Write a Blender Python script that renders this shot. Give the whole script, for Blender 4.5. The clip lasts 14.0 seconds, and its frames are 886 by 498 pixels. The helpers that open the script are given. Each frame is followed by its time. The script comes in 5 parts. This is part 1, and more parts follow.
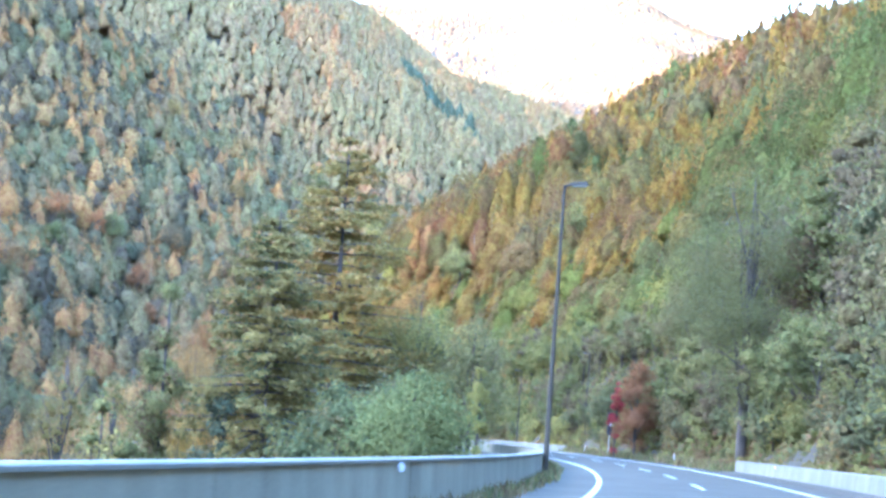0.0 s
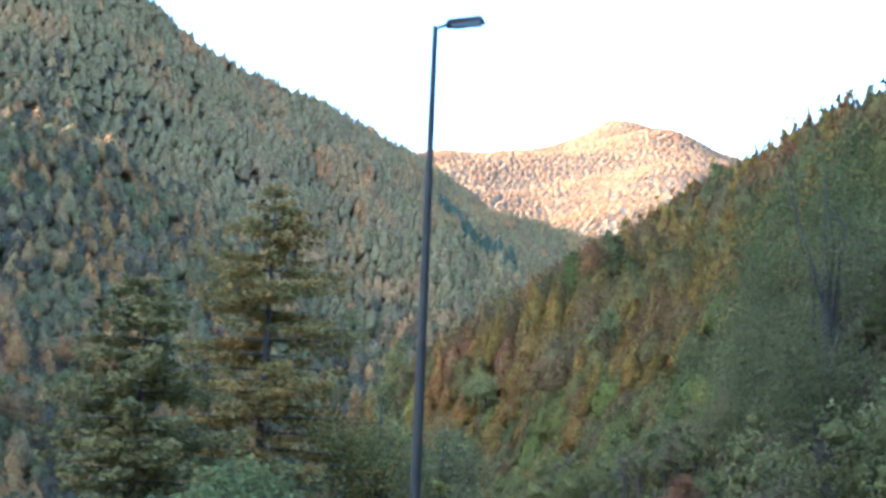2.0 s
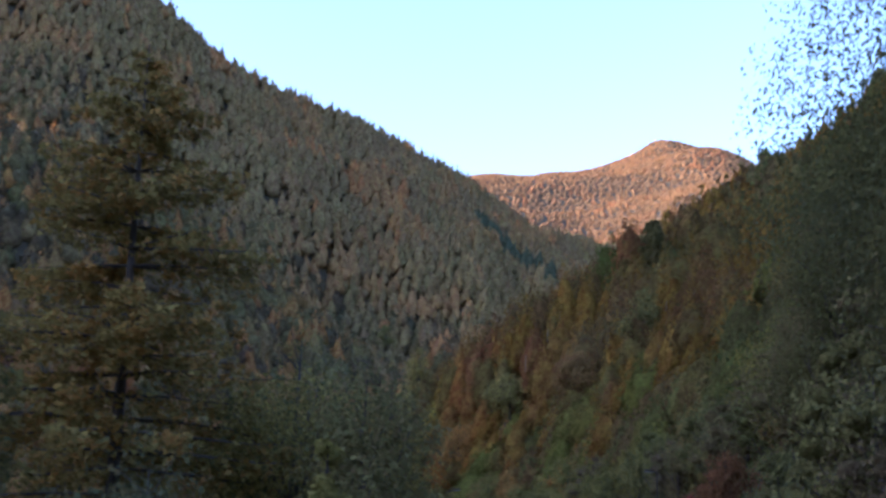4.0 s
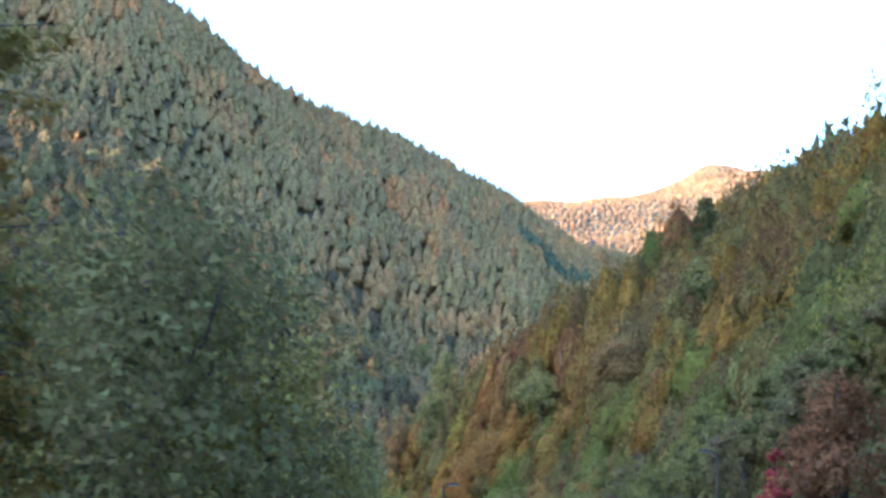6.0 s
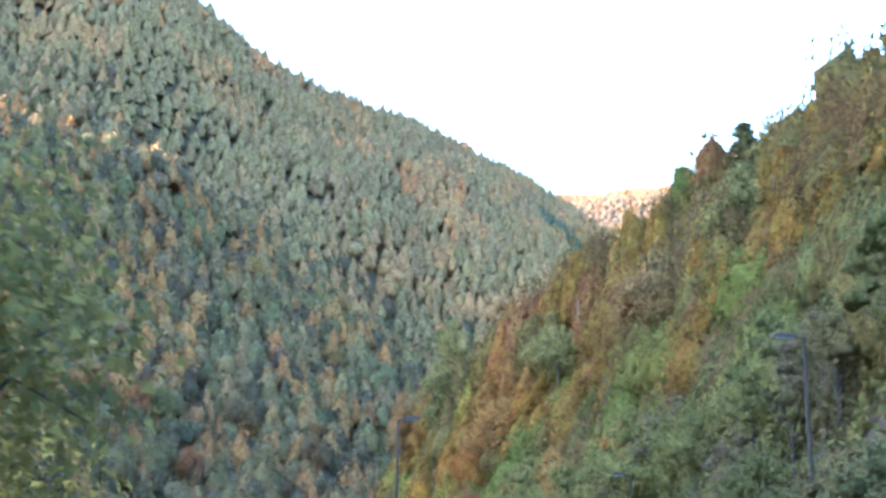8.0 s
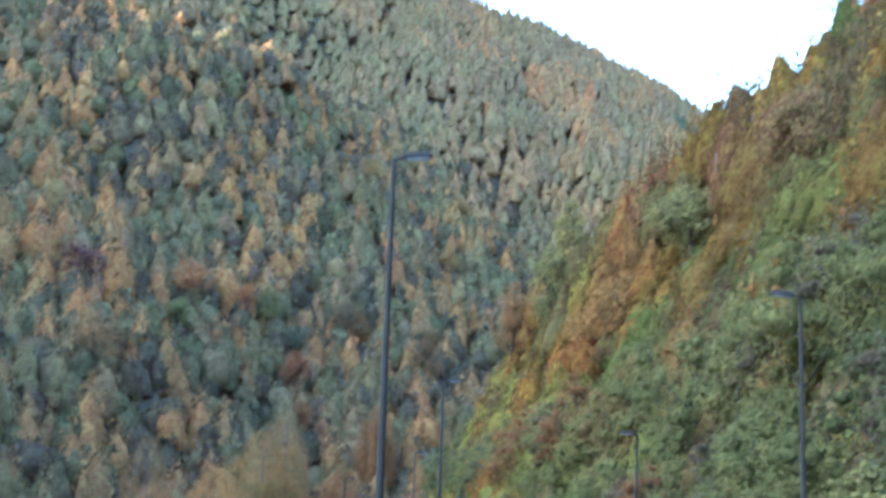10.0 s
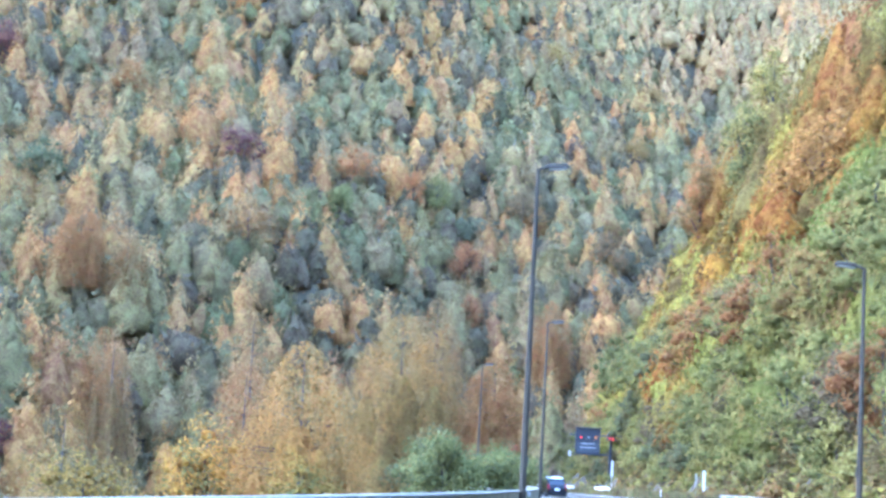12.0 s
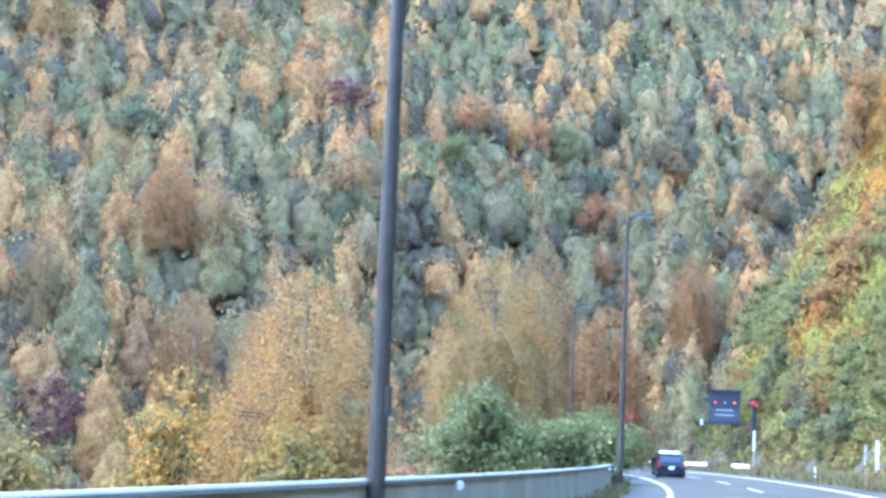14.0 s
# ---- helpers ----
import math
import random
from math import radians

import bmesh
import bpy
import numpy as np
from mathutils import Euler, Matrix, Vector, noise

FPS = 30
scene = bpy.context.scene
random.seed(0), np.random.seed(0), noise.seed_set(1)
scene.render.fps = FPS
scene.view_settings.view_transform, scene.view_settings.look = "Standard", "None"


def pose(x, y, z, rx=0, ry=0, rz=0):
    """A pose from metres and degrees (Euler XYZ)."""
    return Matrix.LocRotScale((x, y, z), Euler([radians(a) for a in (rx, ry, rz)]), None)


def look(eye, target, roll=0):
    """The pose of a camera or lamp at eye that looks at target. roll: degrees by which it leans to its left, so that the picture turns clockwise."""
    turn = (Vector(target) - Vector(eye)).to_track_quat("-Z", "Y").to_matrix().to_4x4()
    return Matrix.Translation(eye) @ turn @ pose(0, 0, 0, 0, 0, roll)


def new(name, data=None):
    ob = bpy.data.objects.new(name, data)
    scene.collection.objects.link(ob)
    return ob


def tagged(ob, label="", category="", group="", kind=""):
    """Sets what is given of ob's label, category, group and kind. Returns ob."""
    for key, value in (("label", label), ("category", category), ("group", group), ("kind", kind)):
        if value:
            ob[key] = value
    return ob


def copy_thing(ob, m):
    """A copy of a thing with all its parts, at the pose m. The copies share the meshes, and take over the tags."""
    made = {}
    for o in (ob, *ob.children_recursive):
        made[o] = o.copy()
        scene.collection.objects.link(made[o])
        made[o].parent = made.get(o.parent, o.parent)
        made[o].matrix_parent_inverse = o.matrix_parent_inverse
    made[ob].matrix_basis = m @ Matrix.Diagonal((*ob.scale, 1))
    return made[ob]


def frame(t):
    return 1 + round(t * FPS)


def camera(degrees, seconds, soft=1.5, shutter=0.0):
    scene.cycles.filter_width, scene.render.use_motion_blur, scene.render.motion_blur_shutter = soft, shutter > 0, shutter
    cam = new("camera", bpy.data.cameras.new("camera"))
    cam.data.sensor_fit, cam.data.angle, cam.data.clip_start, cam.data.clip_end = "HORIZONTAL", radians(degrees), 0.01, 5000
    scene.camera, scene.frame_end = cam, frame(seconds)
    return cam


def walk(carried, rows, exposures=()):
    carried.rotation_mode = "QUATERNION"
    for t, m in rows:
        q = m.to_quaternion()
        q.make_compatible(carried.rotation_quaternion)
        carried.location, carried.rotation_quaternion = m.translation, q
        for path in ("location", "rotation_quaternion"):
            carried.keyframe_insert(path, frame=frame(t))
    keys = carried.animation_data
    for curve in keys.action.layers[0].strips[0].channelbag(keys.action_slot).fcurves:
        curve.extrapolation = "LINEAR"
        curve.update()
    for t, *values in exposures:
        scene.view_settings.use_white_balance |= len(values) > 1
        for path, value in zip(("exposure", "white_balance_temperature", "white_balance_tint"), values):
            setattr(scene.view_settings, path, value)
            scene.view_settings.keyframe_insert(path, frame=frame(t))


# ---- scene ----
cam = camera(39.3, 14.0, soft=3.0, shutter=0.3)
METRES, EYE, TILT, LEAN, TURN = 190.0, 1.25, 0.0, 0.0, 0.0
ROWS = [
    (0.0, 0.0, 0.0, 0.0, -0.33, 4.32, -4.36),
    (0.5, 0.0103, 0.0386, -0.0019, 0.96, 7.28, -4.44),
    (1.0, 0.0185, 0.076, -0.0058, 0.97, 11.11, -3.93),
    (1.5, 0.0267, 0.1142, -0.0088, 1.85, 11.85, -2.99),
    (2.0, 0.0347, 0.1522, -0.0119, 2.46, 11.09, -2.29),
    (2.5, 0.0424, 0.1903, -0.0146, 3.68, 11.95, -1.92),
    (5.0, 0.0621, 0.352, -0.0261, 5.42, 12.7, -1.71),
    (5.5, 0.0643, 0.3882, -0.0285, 6.31, 13.25, -1.72),
    (6.0, 0.0665, 0.4238, -0.0309, 7.19, 13.75, -1.79),
    (6.5, 0.0678, 0.4589, -0.0335, 6.44, 12.94, -1.42),
    (7.0, 0.0682, 0.4928, -0.0358, 6.59, 13.24, -1.24),
    (9.5, 0.0644, 0.6726, -0.0473, 12.89, 14.0, -1.43),
    (10.0, 0.0612, 0.7064, -0.051, 14.69, 10.24, -2.03),
    (10.5, 0.0581, 0.7455, -0.0535, 19.88, 7.07, -2.94),
    (11.0, 0.0541, 0.7821, -0.0565, 22.48, 4.29, -3.15),
    (11.5, 0.049, 0.8149, -0.0594, 22.38, 5.71, -3.39),
    (12.0, 0.043, 0.849, -0.0621, 23.73, 5.82, -3.27),
    (12.5, 0.0363, 0.8834, -0.0648, 25.86, 4.78, -3.21),
    (13.0, 0.0295, 0.9178, -0.0679, 28.02, 4.25, -2.92),
    (13.5, 0.022, 0.9521, -0.0704, 29.19, 4.23, -2.68),
    (14.0, 0.0135, 0.9865, -0.0723, 30.92, 4.44, -2.43),
]
EXPOSURES = [(0.0, 5.1, 4650, 18), (0.5, 5.05, 4650, 18), (1.0, 4.8, 4650, 17), (1.5, 4.05, 4650, 15), (2.5, 3.6, 4650, 12), (4.8, 1.75, 5150, 35),
             (5.0, 1.88, 5150, 35), (5.5, 3.0, 4900, 15), (6.0, 3.6, 4800, 12), (6.5, 3.68, 4800, 12), (7.0, 4.15, 4800, 12), (9.5, 4.25, 4700, 15), (10.0, 4.15, 4750, 16), (10.5, 4.65, 4800, 19), (11.0, 5.1, 4850, 21), (14.0, 5.3, 4850, 21)]
walk(cam, [(t, pose(0, 0, EYE, TILT, LEAN, TURN) @ pose(METRES * x, METRES * y, METRES * z, 90 + pitch, roll, yaw)) for t, x, y, z, yaw, pitch, roll in ROWS],
     EXPOSURES)

# ---- world, sun, exposure ----
SUN_AZ, SUN_EL = -108.0, 13.0          # degrees from +y towards +x, and above the horizon
world = bpy.data.worlds.new("sky")
scene.world = world
world.use_nodes = True
sky = world.node_tree.nodes.new("ShaderNodeTexSky")
sky.sky_type, sky.sun_disc = "NISHITA", False
sky.sun_elevation, sky.sun_rotation = radians(SUN_EL), radians(SUN_AZ)
sky.air_density, sky.dust_density, sky.ozone_density = 1.0, 1.6, 1.0
world.node_tree.links.new(sky.outputs[0], world.node_tree.nodes["Background"].inputs[0])
world.node_tree.nodes["Background"].inputs[1].default_value = 0.15
sun_data = bpy.data.lights.new("sun", "SUN")
sun_data.energy, sun_data.angle, sun_data.color = 2.9, radians(0.5), (1.0, 0.77, 0.55)
sun = new("sun", sun_data)
TO_SUN = Vector((math.sin(radians(SUN_AZ)) * math.cos(radians(SUN_EL)), math.cos(radians(SUN_AZ)) * math.cos(radians(SUN_EL)), math.sin(radians(SUN_EL))))
sun.matrix_world = look(TO_SUN * 100, (0, 0, 0))

# ---- materials ----
rng = np.random.default_rng(7)


def nodes_of(name):
    m = bpy.data.materials.new(name)
    m.use_nodes = True
    nt = m.node_tree
    return m, nt, nt.nodes["Principled BSDF"], nt.nodes["Material Output"]


def add(nt, kind, **values):
    n = nt.nodes.new(kind)
    for key, value in values.items():
        n.inputs[key].default_value = value
    return n


def surface(name, dark, light, scale=3.0, fine=40.0, rough=0.8, bump=0.3, metal=0.0, dist=0.02, streak=1.0):
    """Two scales of noise between two colours, with relief. streak < 1 draws the coarse stains out along z."""
    m, nt, p, out = nodes_of(name)
    co = add(nt, "ShaderNodeTexCoord")
    mp = add(nt, "ShaderNodeMapping", Scale=(1.0, 1.0, streak))
    nt.links.new(co.outputs["Object"], mp.inputs[0])
    a = add(nt, "ShaderNodeTexNoise", Scale=scale, Detail=6.0, Roughness=0.6)
    b = add(nt, "ShaderNodeTexNoise", Scale=fine, Detail=4.0, Roughness=0.6)
    nt.links.new(mp.outputs[0], a.inputs["Vector"])
    nt.links.new(co.outputs["Object"], b.inputs["Vector"])
    mix = add(nt, "ShaderNodeMath")
    mix.operation = "MULTIPLY_ADD"
    mix.inputs[1].default_value = 0.65
    nt.links.new(a.outputs[0], mix.inputs[0])
    half = add(nt, "ShaderNodeMath")
    half.operation, half.inputs[1].default_value = "MULTIPLY", 0.35
    nt.links.new(b.outputs[0], half.inputs[0])
    nt.links.new(half.outputs[0], mix.inputs[2])
    ramp = add(nt, "ShaderNodeValToRGB")
    ramp.color_ramp.elements[0].position, ramp.color_ramp.elements[1].position = 0.32, 0.68
    ramp.color_ramp.elements[0].color, ramp.color_ramp.elements[1].color = (*dark, 1), (*light, 1)
    nt.links.new(mix.outputs[0], ramp.inputs[0])
    nt.links.new(ramp.outputs[0], p.inputs["Base Color"])
    p.inputs["Roughness"].default_value, p.inputs["Metallic"].default_value = rough, metal
    if bump:
        bp = add(nt, "ShaderNodeBump", Strength=bump, Distance=dist)
        nt.links.new(mix.outputs[0], bp.inputs["Height"])
        nt.links.new(bp.outputs[0], p.inputs["Normal"])
    return m


def leaf_material(name, through_leaf=0.3, spread=0.35):
    """Leaves: the tree's own tint, varied leaf by leaf, partly translucent."""
    m, nt, p, out = nodes_of(name)
    nt.nodes.remove(p)
    tint = add(nt, "ShaderNodeAttribute")
    tint.attribute_name = "tint"
    geo = add(nt, "ShaderNodeNewGeometry")
    val = add(nt, "ShaderNodeMapRange", **{"To Min": 1.0 - spread, "To Max": 1.0 + spread})
    nt.links.new(geo.outputs["Random Per Island"], val.inputs[0])
    hue = add(nt, "ShaderNodeMapRange", **{"To Min": 0.49, "To Max": 0.51})
    white = add(nt, "ShaderNodeTexWhiteNoise")
    white.noise_dimensions = "1D"
    nt.links.new(geo.outputs["Random Per Island"], white.inputs["W"])
    nt.links.new(white.outputs[0], hue.inputs[0])
    hsv = add(nt, "ShaderNodeHueSaturation")
    nt.links.new(tint.outputs["Color"], hsv.inputs["Color"])
    nt.links.new(val.outputs[0], hsv.inputs["Value"])
    nt.links.new(hue.outputs[0], hsv.inputs["Hue"])
    d, t = add(nt, "ShaderNodeBsdfDiffuse"), add(nt, "ShaderNodeBsdfTranslucent")
    nt.links.new(hsv.outputs[0], d.inputs[0])
    nt.links.new(hsv.outputs[0], t.inputs[0])
    mx = add(nt, "ShaderNodeMixShader", Fac=through_leaf)
    nt.links.new(d.outputs[0], mx.inputs[1])
    nt.links.new(t.outputs[0], mx.inputs[2])
    nt.links.new(mx.outputs[0], out.inputs[0])
    return m


def foliage_material(name, coarse=0.9, fine=3.2, low=0.5, high=1.4, bump=0.9, spread=0.0, through_leaf=0.0):
    """A crown's mass of leaves: the tree's tint, broken up by clumps and leaf specks, with relief."""
    m, nt, p, out = nodes_of(name)
    nt.nodes.remove(p)
    tint = add(nt, "ShaderNodeAttribute")
    tint.attribute_name = "tint"
    co = add(nt, "ShaderNodeTexCoord")
    a = add(nt, "ShaderNodeTexNoise", Scale=coarse, Detail=3.0, Roughness=0.6)
    b = add(nt, "ShaderNodeTexNoise", Scale=fine, Detail=3.0, Roughness=0.7)
    both = add(nt, "ShaderNodeMath")
    both.operation = "ADD"
    for n_ in (a, b):
        nt.links.new(co.outputs["Object"], n_.inputs["Vector"])
    nt.links.new(a.outputs[0], both.inputs[0])
    nt.links.new(b.outputs[0], both.inputs[1])
    val = add(nt, "ShaderNodeMapRange", **{"From Min": 0.72, "From Max": 1.28, "To Min": low, "To Max": high})
    nt.links.new(both.outputs[0], val.inputs[0])
    hue = add(nt, "ShaderNodeMapRange", **{"From Min": 0.35, "From Max": 0.65, "To Min": 0.485, "To Max": 0.515})
    nt.links.new(a.outputs[0], hue.inputs[0])
    hsv = add(nt, "ShaderNodeHueSaturation")
    nt.links.new(tint.outputs["Color"], hsv.inputs["Color"])
    geo = add(nt, "ShaderNodeNewGeometry")
    own = add(nt, "ShaderNodeMapRange", **{"To Min": 1.0 - spread, "To Max": 1.0 + spread})
    nt.links.new(geo.outputs["Random Per Island"], own.inputs[0])
    both_ = add(nt, "ShaderNodeMath")
    both_.operation = "MULTIPLY"
    nt.links.new(val.outputs[0], both_.inputs[0])
    nt.links.new(own.outputs[0], both_.inputs[1])
    nt.links.new(both_.outputs[0], hsv.inputs["Value"])
    nt.links.new(hue.outputs[0], hsv.inputs["Hue"])
    bp = add(nt, "ShaderNodeBump", Strength=bump, Distance=0.5)
    nt.links.new(both.outputs[0], bp.inputs["Height"])
    d = add(nt, "ShaderNodeBsdfDiffuse")
    nt.links.new(hsv.outputs[0], d.inputs[0])
    nt.links.new(bp.outputs[0], d.inputs["Normal"])
    t = add(nt, "ShaderNodeBsdfTranslucent")
    nt.links.new(hsv.outputs[0], t.inputs[0])
    mx = add(nt, "ShaderNodeMixShader", Fac=through_leaf)
    nt.links.new(d.outputs[0], mx.inputs[1])
    nt.links.new(t.outputs[0], mx.inputs[2])
    nt.links.new(mx.outputs[0], out.inputs[0])
    return m


def plain(name, colour, rough=0.5, metal=0.0, glow=0.0):
    m, nt, p, out = nodes_of(name)
    n = add(nt, "ShaderNodeTexNoise", Scale=9.0, Detail=4.0)
    co = add(nt, "ShaderNodeTexCoord")
    nt.links.new(co.outputs["Object"], n.inputs["Vector"])
    mr = add(nt, "ShaderNodeMapRange", **{"To Min": 0.8, "To Max": 1.15})
    nt.links.new(n.outputs[0], mr.inputs[0])
    hsv = add(nt, "ShaderNodeHueSaturation", Color=(*colour, 1))
    nt.links.new(mr.outputs[0], hsv.inputs["Value"])
    nt.links.new(hsv.outputs[0], p.inputs["Base Color"])
    p.inputs["Roughness"].default_value, p.inputs["Metallic"].default_value = rough, metal
    if glow:
        p.inputs["Emission Color"].default_value, p.inputs["Emission Strength"].default_value = (*colour, 1), glow
    return m


LEAF = leaf_material("leaves", 0.35, 0.1)
WOODS = foliage_material("woods_leaves", 0.6, 2.4, 0.62, 1.36, 0.8, 0.10, 0.45)
NEAR_MASS = foliage_material("near_crown_mass", 2.0, 9.0, 0.6, 1.2)
EARTH = surface("forest_floor", (0.040, 0.032, 0.016), (0.090, 0.070, 0.034), 0.15, 2.0, 0.95, 0.4, dist=0.3)
GRASS = leaf_material("grass_blades", 0.25, 0.4)
ASPHALT = surface("asphalt", (0.047, 0.041, 0.025), (0.092, 0.080, 0.050), 0.35, 60.0, 0.92, 0.25, dist=0.004)
ASPHALT.node_tree.nodes["Principled BSDF"].inputs["Specular IOR Level"].default_value = 0.2
CONCRETE = surface("weathered_concrete", (0.190, 0.172, 0.106), (0.385, 0.348, 0.220), 0.9, 24.0, 0.85, 0.3, dist=0.006, streak=0.25)
PALE_CONCRETE = surface("pale_concrete", (0.12, 0.113, 0.088), (0.25, 0.235, 0.188), 0.8, 24.0, 0.85, 0.3, dist=0.006, streak=0.3)
CAP = surface("concrete_cap", (0.168, 0.158, 0.112), (0.27, 0.252, 0.182), 1.2, 24.0, 0.85, 0.3, dist=0.004)
PAINT = surface("worn_road_paint", (0.3, 0.3, 0.3), (0.6, 0.6, 0.58), 1.5, 30.0, 0.7, 0.1)
BARK = surface("bark", (0.035, 0.028, 0.022), (0.11, 0.09, 0.07), 2.0, 18.0, 0.95, 0.6, dist=0.03, streak=0.3)
PALE_BARK = surface("pale_bark", (0.19, 0.155, 0.11), (0.36, 0.305, 0.23), 2.0, 14.0, 0.95, 0.5, dist=0.02, streak=0.3)
BROWN_STEEL = surface("brown_painted_steel", (0.042, 0.036, 0.025), (0.075, 0.064, 0.046), 2.0, 30.0, 0.6, 0.1, metal=0.0, dist=0.002)
BROWN_STEEL.node_tree.nodes["Principled BSDF"].inputs["Specular IOR Level"].default_value = 0.15
DARK_STEEL = surface("dark_painted_steel", (0.016, 0.02, 0.026), (0.035, 0.04, 0.05), 3.0, 30.0, 0.55, 0.1, metal=0.1, dist=0.002)
GALVANISED = surface("galvanised_steel", (0.36, 0.34, 0.29), (0.57, 0.54, 0.47), 4.0, 30.0, 0.45, 0.05, metal=0.6, dist=0.002)
WHITE_PAINT = plain("white_paint", (0.78, 0.78, 0.76), 0.45)
LENS_GLASS = plain("lamp_lens", (0.35, 0.36, 0.36), 0.2)
CAR_PAINT = plain("dark_car_paint", (0.014, 0.016, 0.02), 0.25, 0.3)
CAR_GLASS = plain("car_glass", (0.02, 0.025, 0.03), 0.06)
RUBBER = plain("tyre_rubber", (0.02, 0.02, 0.02), 0.9)
TAIL_RED = plain("tail_lamp_red", (0.25, 0.01, 0.012), 0.25)
LED_RED = plain("red_light", (0.7, 0.03, 0.015), 0.6, 0.0, 0.16)
LED_AMBER = plain("amber_light", (0.7, 0.22, 0.03), 0.6, 0.0, 0.12)
BLUE_SIGN = plain("blue_sign_paint", (0.02, 0.10, 0.42), 0.5)
ORANGE_GLASS = plain("orange_reflector", (0.8, 0.25, 0.03), 0.3)

# ---- building helpers ----


def mesh_of(name, verts, faces, mat, tints=None, smooth=False, normals=None):
    """A mesh from an (n, 3) array and faces: an (m, k) array, or a list of tuples."""
    me = bpy.data.meshes.new(name)
    verts = np.asarray(verts, dtype=np.float32)
    if isinstance(faces, np.ndarray):
        m, k = faces.shape
        me.vertices.add(len(verts))
        me.vertices.foreach_set("co", verts.ravel())
        me.loops.add(m * k)
        me.loops.foreach_set("vertex_index", faces.astype(np.int32).ravel())
        me.polygons.add(m)
        me.polygons.foreach_set("loop_start", np.arange(0, m * k, k, dtype=np.int32))
        me.update(calc_edges=True)
    else:
        me.from_pydata(verts.tolist(), [], faces)
    if tints is not None:
        at = me.attributes.new("tint", "FLOAT_COLOR", "FACE")
        rgba = np.ones((len(tints), 4), dtype=np.float32)
        rgba[:, :3] = tints
        at.data.foreach_set("color", rgba.ravel())
    me.materials.append(mat)
    me.polygons.foreach_set("use_smooth", np.full(len(me.polygons), smooth))
    if normals is not None:
        at = me.attributes.new("custom_normal", "FLOAT_VECTOR", "POINT")
        at.data.foreach_set("vector", np.asarray(normals, dtype=np.float32).ravel())
    me.update()
    return me


def part(name, data, material, parent, label=""):
    """Links a bmesh or a mesh as one object under a thing or a part."""
    if isinstance(data, bmesh.types.BMesh):
        me = bpy.data.meshes.new(name)
        data.to_mesh(me)
        data.free()
        me.materials.append(material)
    else:
        me = data
    ob = new(name, me)
    ob.parent = parent
    return tagged(ob, label) if label else ob


def box(bm, size, at=(0, 0, 0), bevel=0.0, turn=None, taper=1.0):
    """A box centred at 'at', its top tapered, its edges bevelled."""
    made = bmesh.ops.create_cube(bm, size=1.0)["verts"]
    for v in made:
        k = taper if v.co.z > 0 else 1.0
        v.co = Vector((v.co.x * size[0] * k, v.co.y * size[1] * k, v.co.z * size[2]))
    if bevel:
        edges = list({e for v in made for e in v.link_edges})
        made = bmesh.ops.bevel(bm, geom=edges, offset=bevel, segments=2, affect="EDGES", profile=0.6)["verts"]
    m = Matrix.Translation(at) @ (turn or Matrix())
    for v in made:
        v.co = m @ v.co
    return bm


def rod(bm, a, b, r0, r1=None, sides=10):
    a, b = Vector(a), Vector(b)
    r1 = r0 if r1 is None else r1
    turn = (b - a).to_track_quat("Z", "Y").to_matrix().to_4x4()
    made = bmesh.ops.create_cone(bm, cap_ends=True, segments=sides, radius1=r0, radius2=r1, depth=(b - a).length)["verts"]
    for v in made:
        v.co = Matrix.Translation((a + b) / 2) @ turn @ v.co
    return bm


def thing(name, at, label, category, group="", kind="", turn=0.0):
    ob = new(name)
    ob.empty_display_size = 0.3
    ob.matrix_basis = pose(*at, 0, 0, turn)
    return tagged(ob, label, category, group, kind)


# ---- the road's line: s along it, u to the right of the driving line ----
S = np.arange(-400.0, 346.0, 1.0)
HEAD = np.radians(14.5 - 26.0 * np.clip(S, -150, 330) / 190 - 2.0 * np.sign(S) * (np.clip(S, -150, 330) / 190) ** 2)
X0, Y0 = np.cumsum(np.sin(HEAD)), np.cumsum(np.cos(HEAD))
zero = int(np.argmin(abs(S)))
X0, Y0 = X0 - X0[zero], Y0 - Y0[zero]
Z0 = -0.06 - 0.0696 * S - 1.6e-5 * S * abs(S) - 2.5e-5 * np.clip(S - 190, 0, None) ** 2
BANK = 0.035


def on_road(s, u, up=0.0):
    """The world's place at s along the road, u to the right and up over its surface."""
    h = np.interp(s, S, HEAD)
    return np.stack([np.interp(s, S, X0) + u * np.cos(h), np.interp(s, S, Y0) - u * np.sin(h), np.interp(s, S, Z0) + BANK * np.clip(u, -8, 10) + up], -1)


def heading(s):
    """The road's turn about z at s, in degrees: +y of a thing looks along the road."""
    return -math.degrees(float(np.interp(s, S, HEAD)))


def road_uv(x, y, lx=X0, ly=Y0, lh=HEAD, ls=S):
    """s and u of the nearest place on the road's line."""
    x, y = np.asarray(x, float), np.asarray(y, float)
    shape = x.shape
    x, y = x.ravel(), y.ravel()
    pick = np.empty(len(x), int)
    for i in range(0, len(x), 20000):
        d = (x[i:i + 20000, None] - lx[None, ::4]) ** 2 + (y[i:i + 20000, None] - ly[None, ::4]) ** 2
        pick[i:i + 20000] = d.argmin(1) * 4
    h = lh[pick]
    dx, dy = x - lx[pick], y - ly[pick]
    return (ls[pick] + dx * np.sin(h) + dy * np.cos(h)).reshape(shape), (dx * np.cos(h) - dy * np.sin(h)).reshape(shape)


HS = np.arange(-400.0, 560.0, 1.0)
HILL = np.interp(np.minimum(HS, 262), S, HEAD)
HX, HY = np.cumsum(np.sin(HILL)), np.cumsum(np.cos(HILL))
HX, HY = HX - HX[zero], HY - HY[zero]


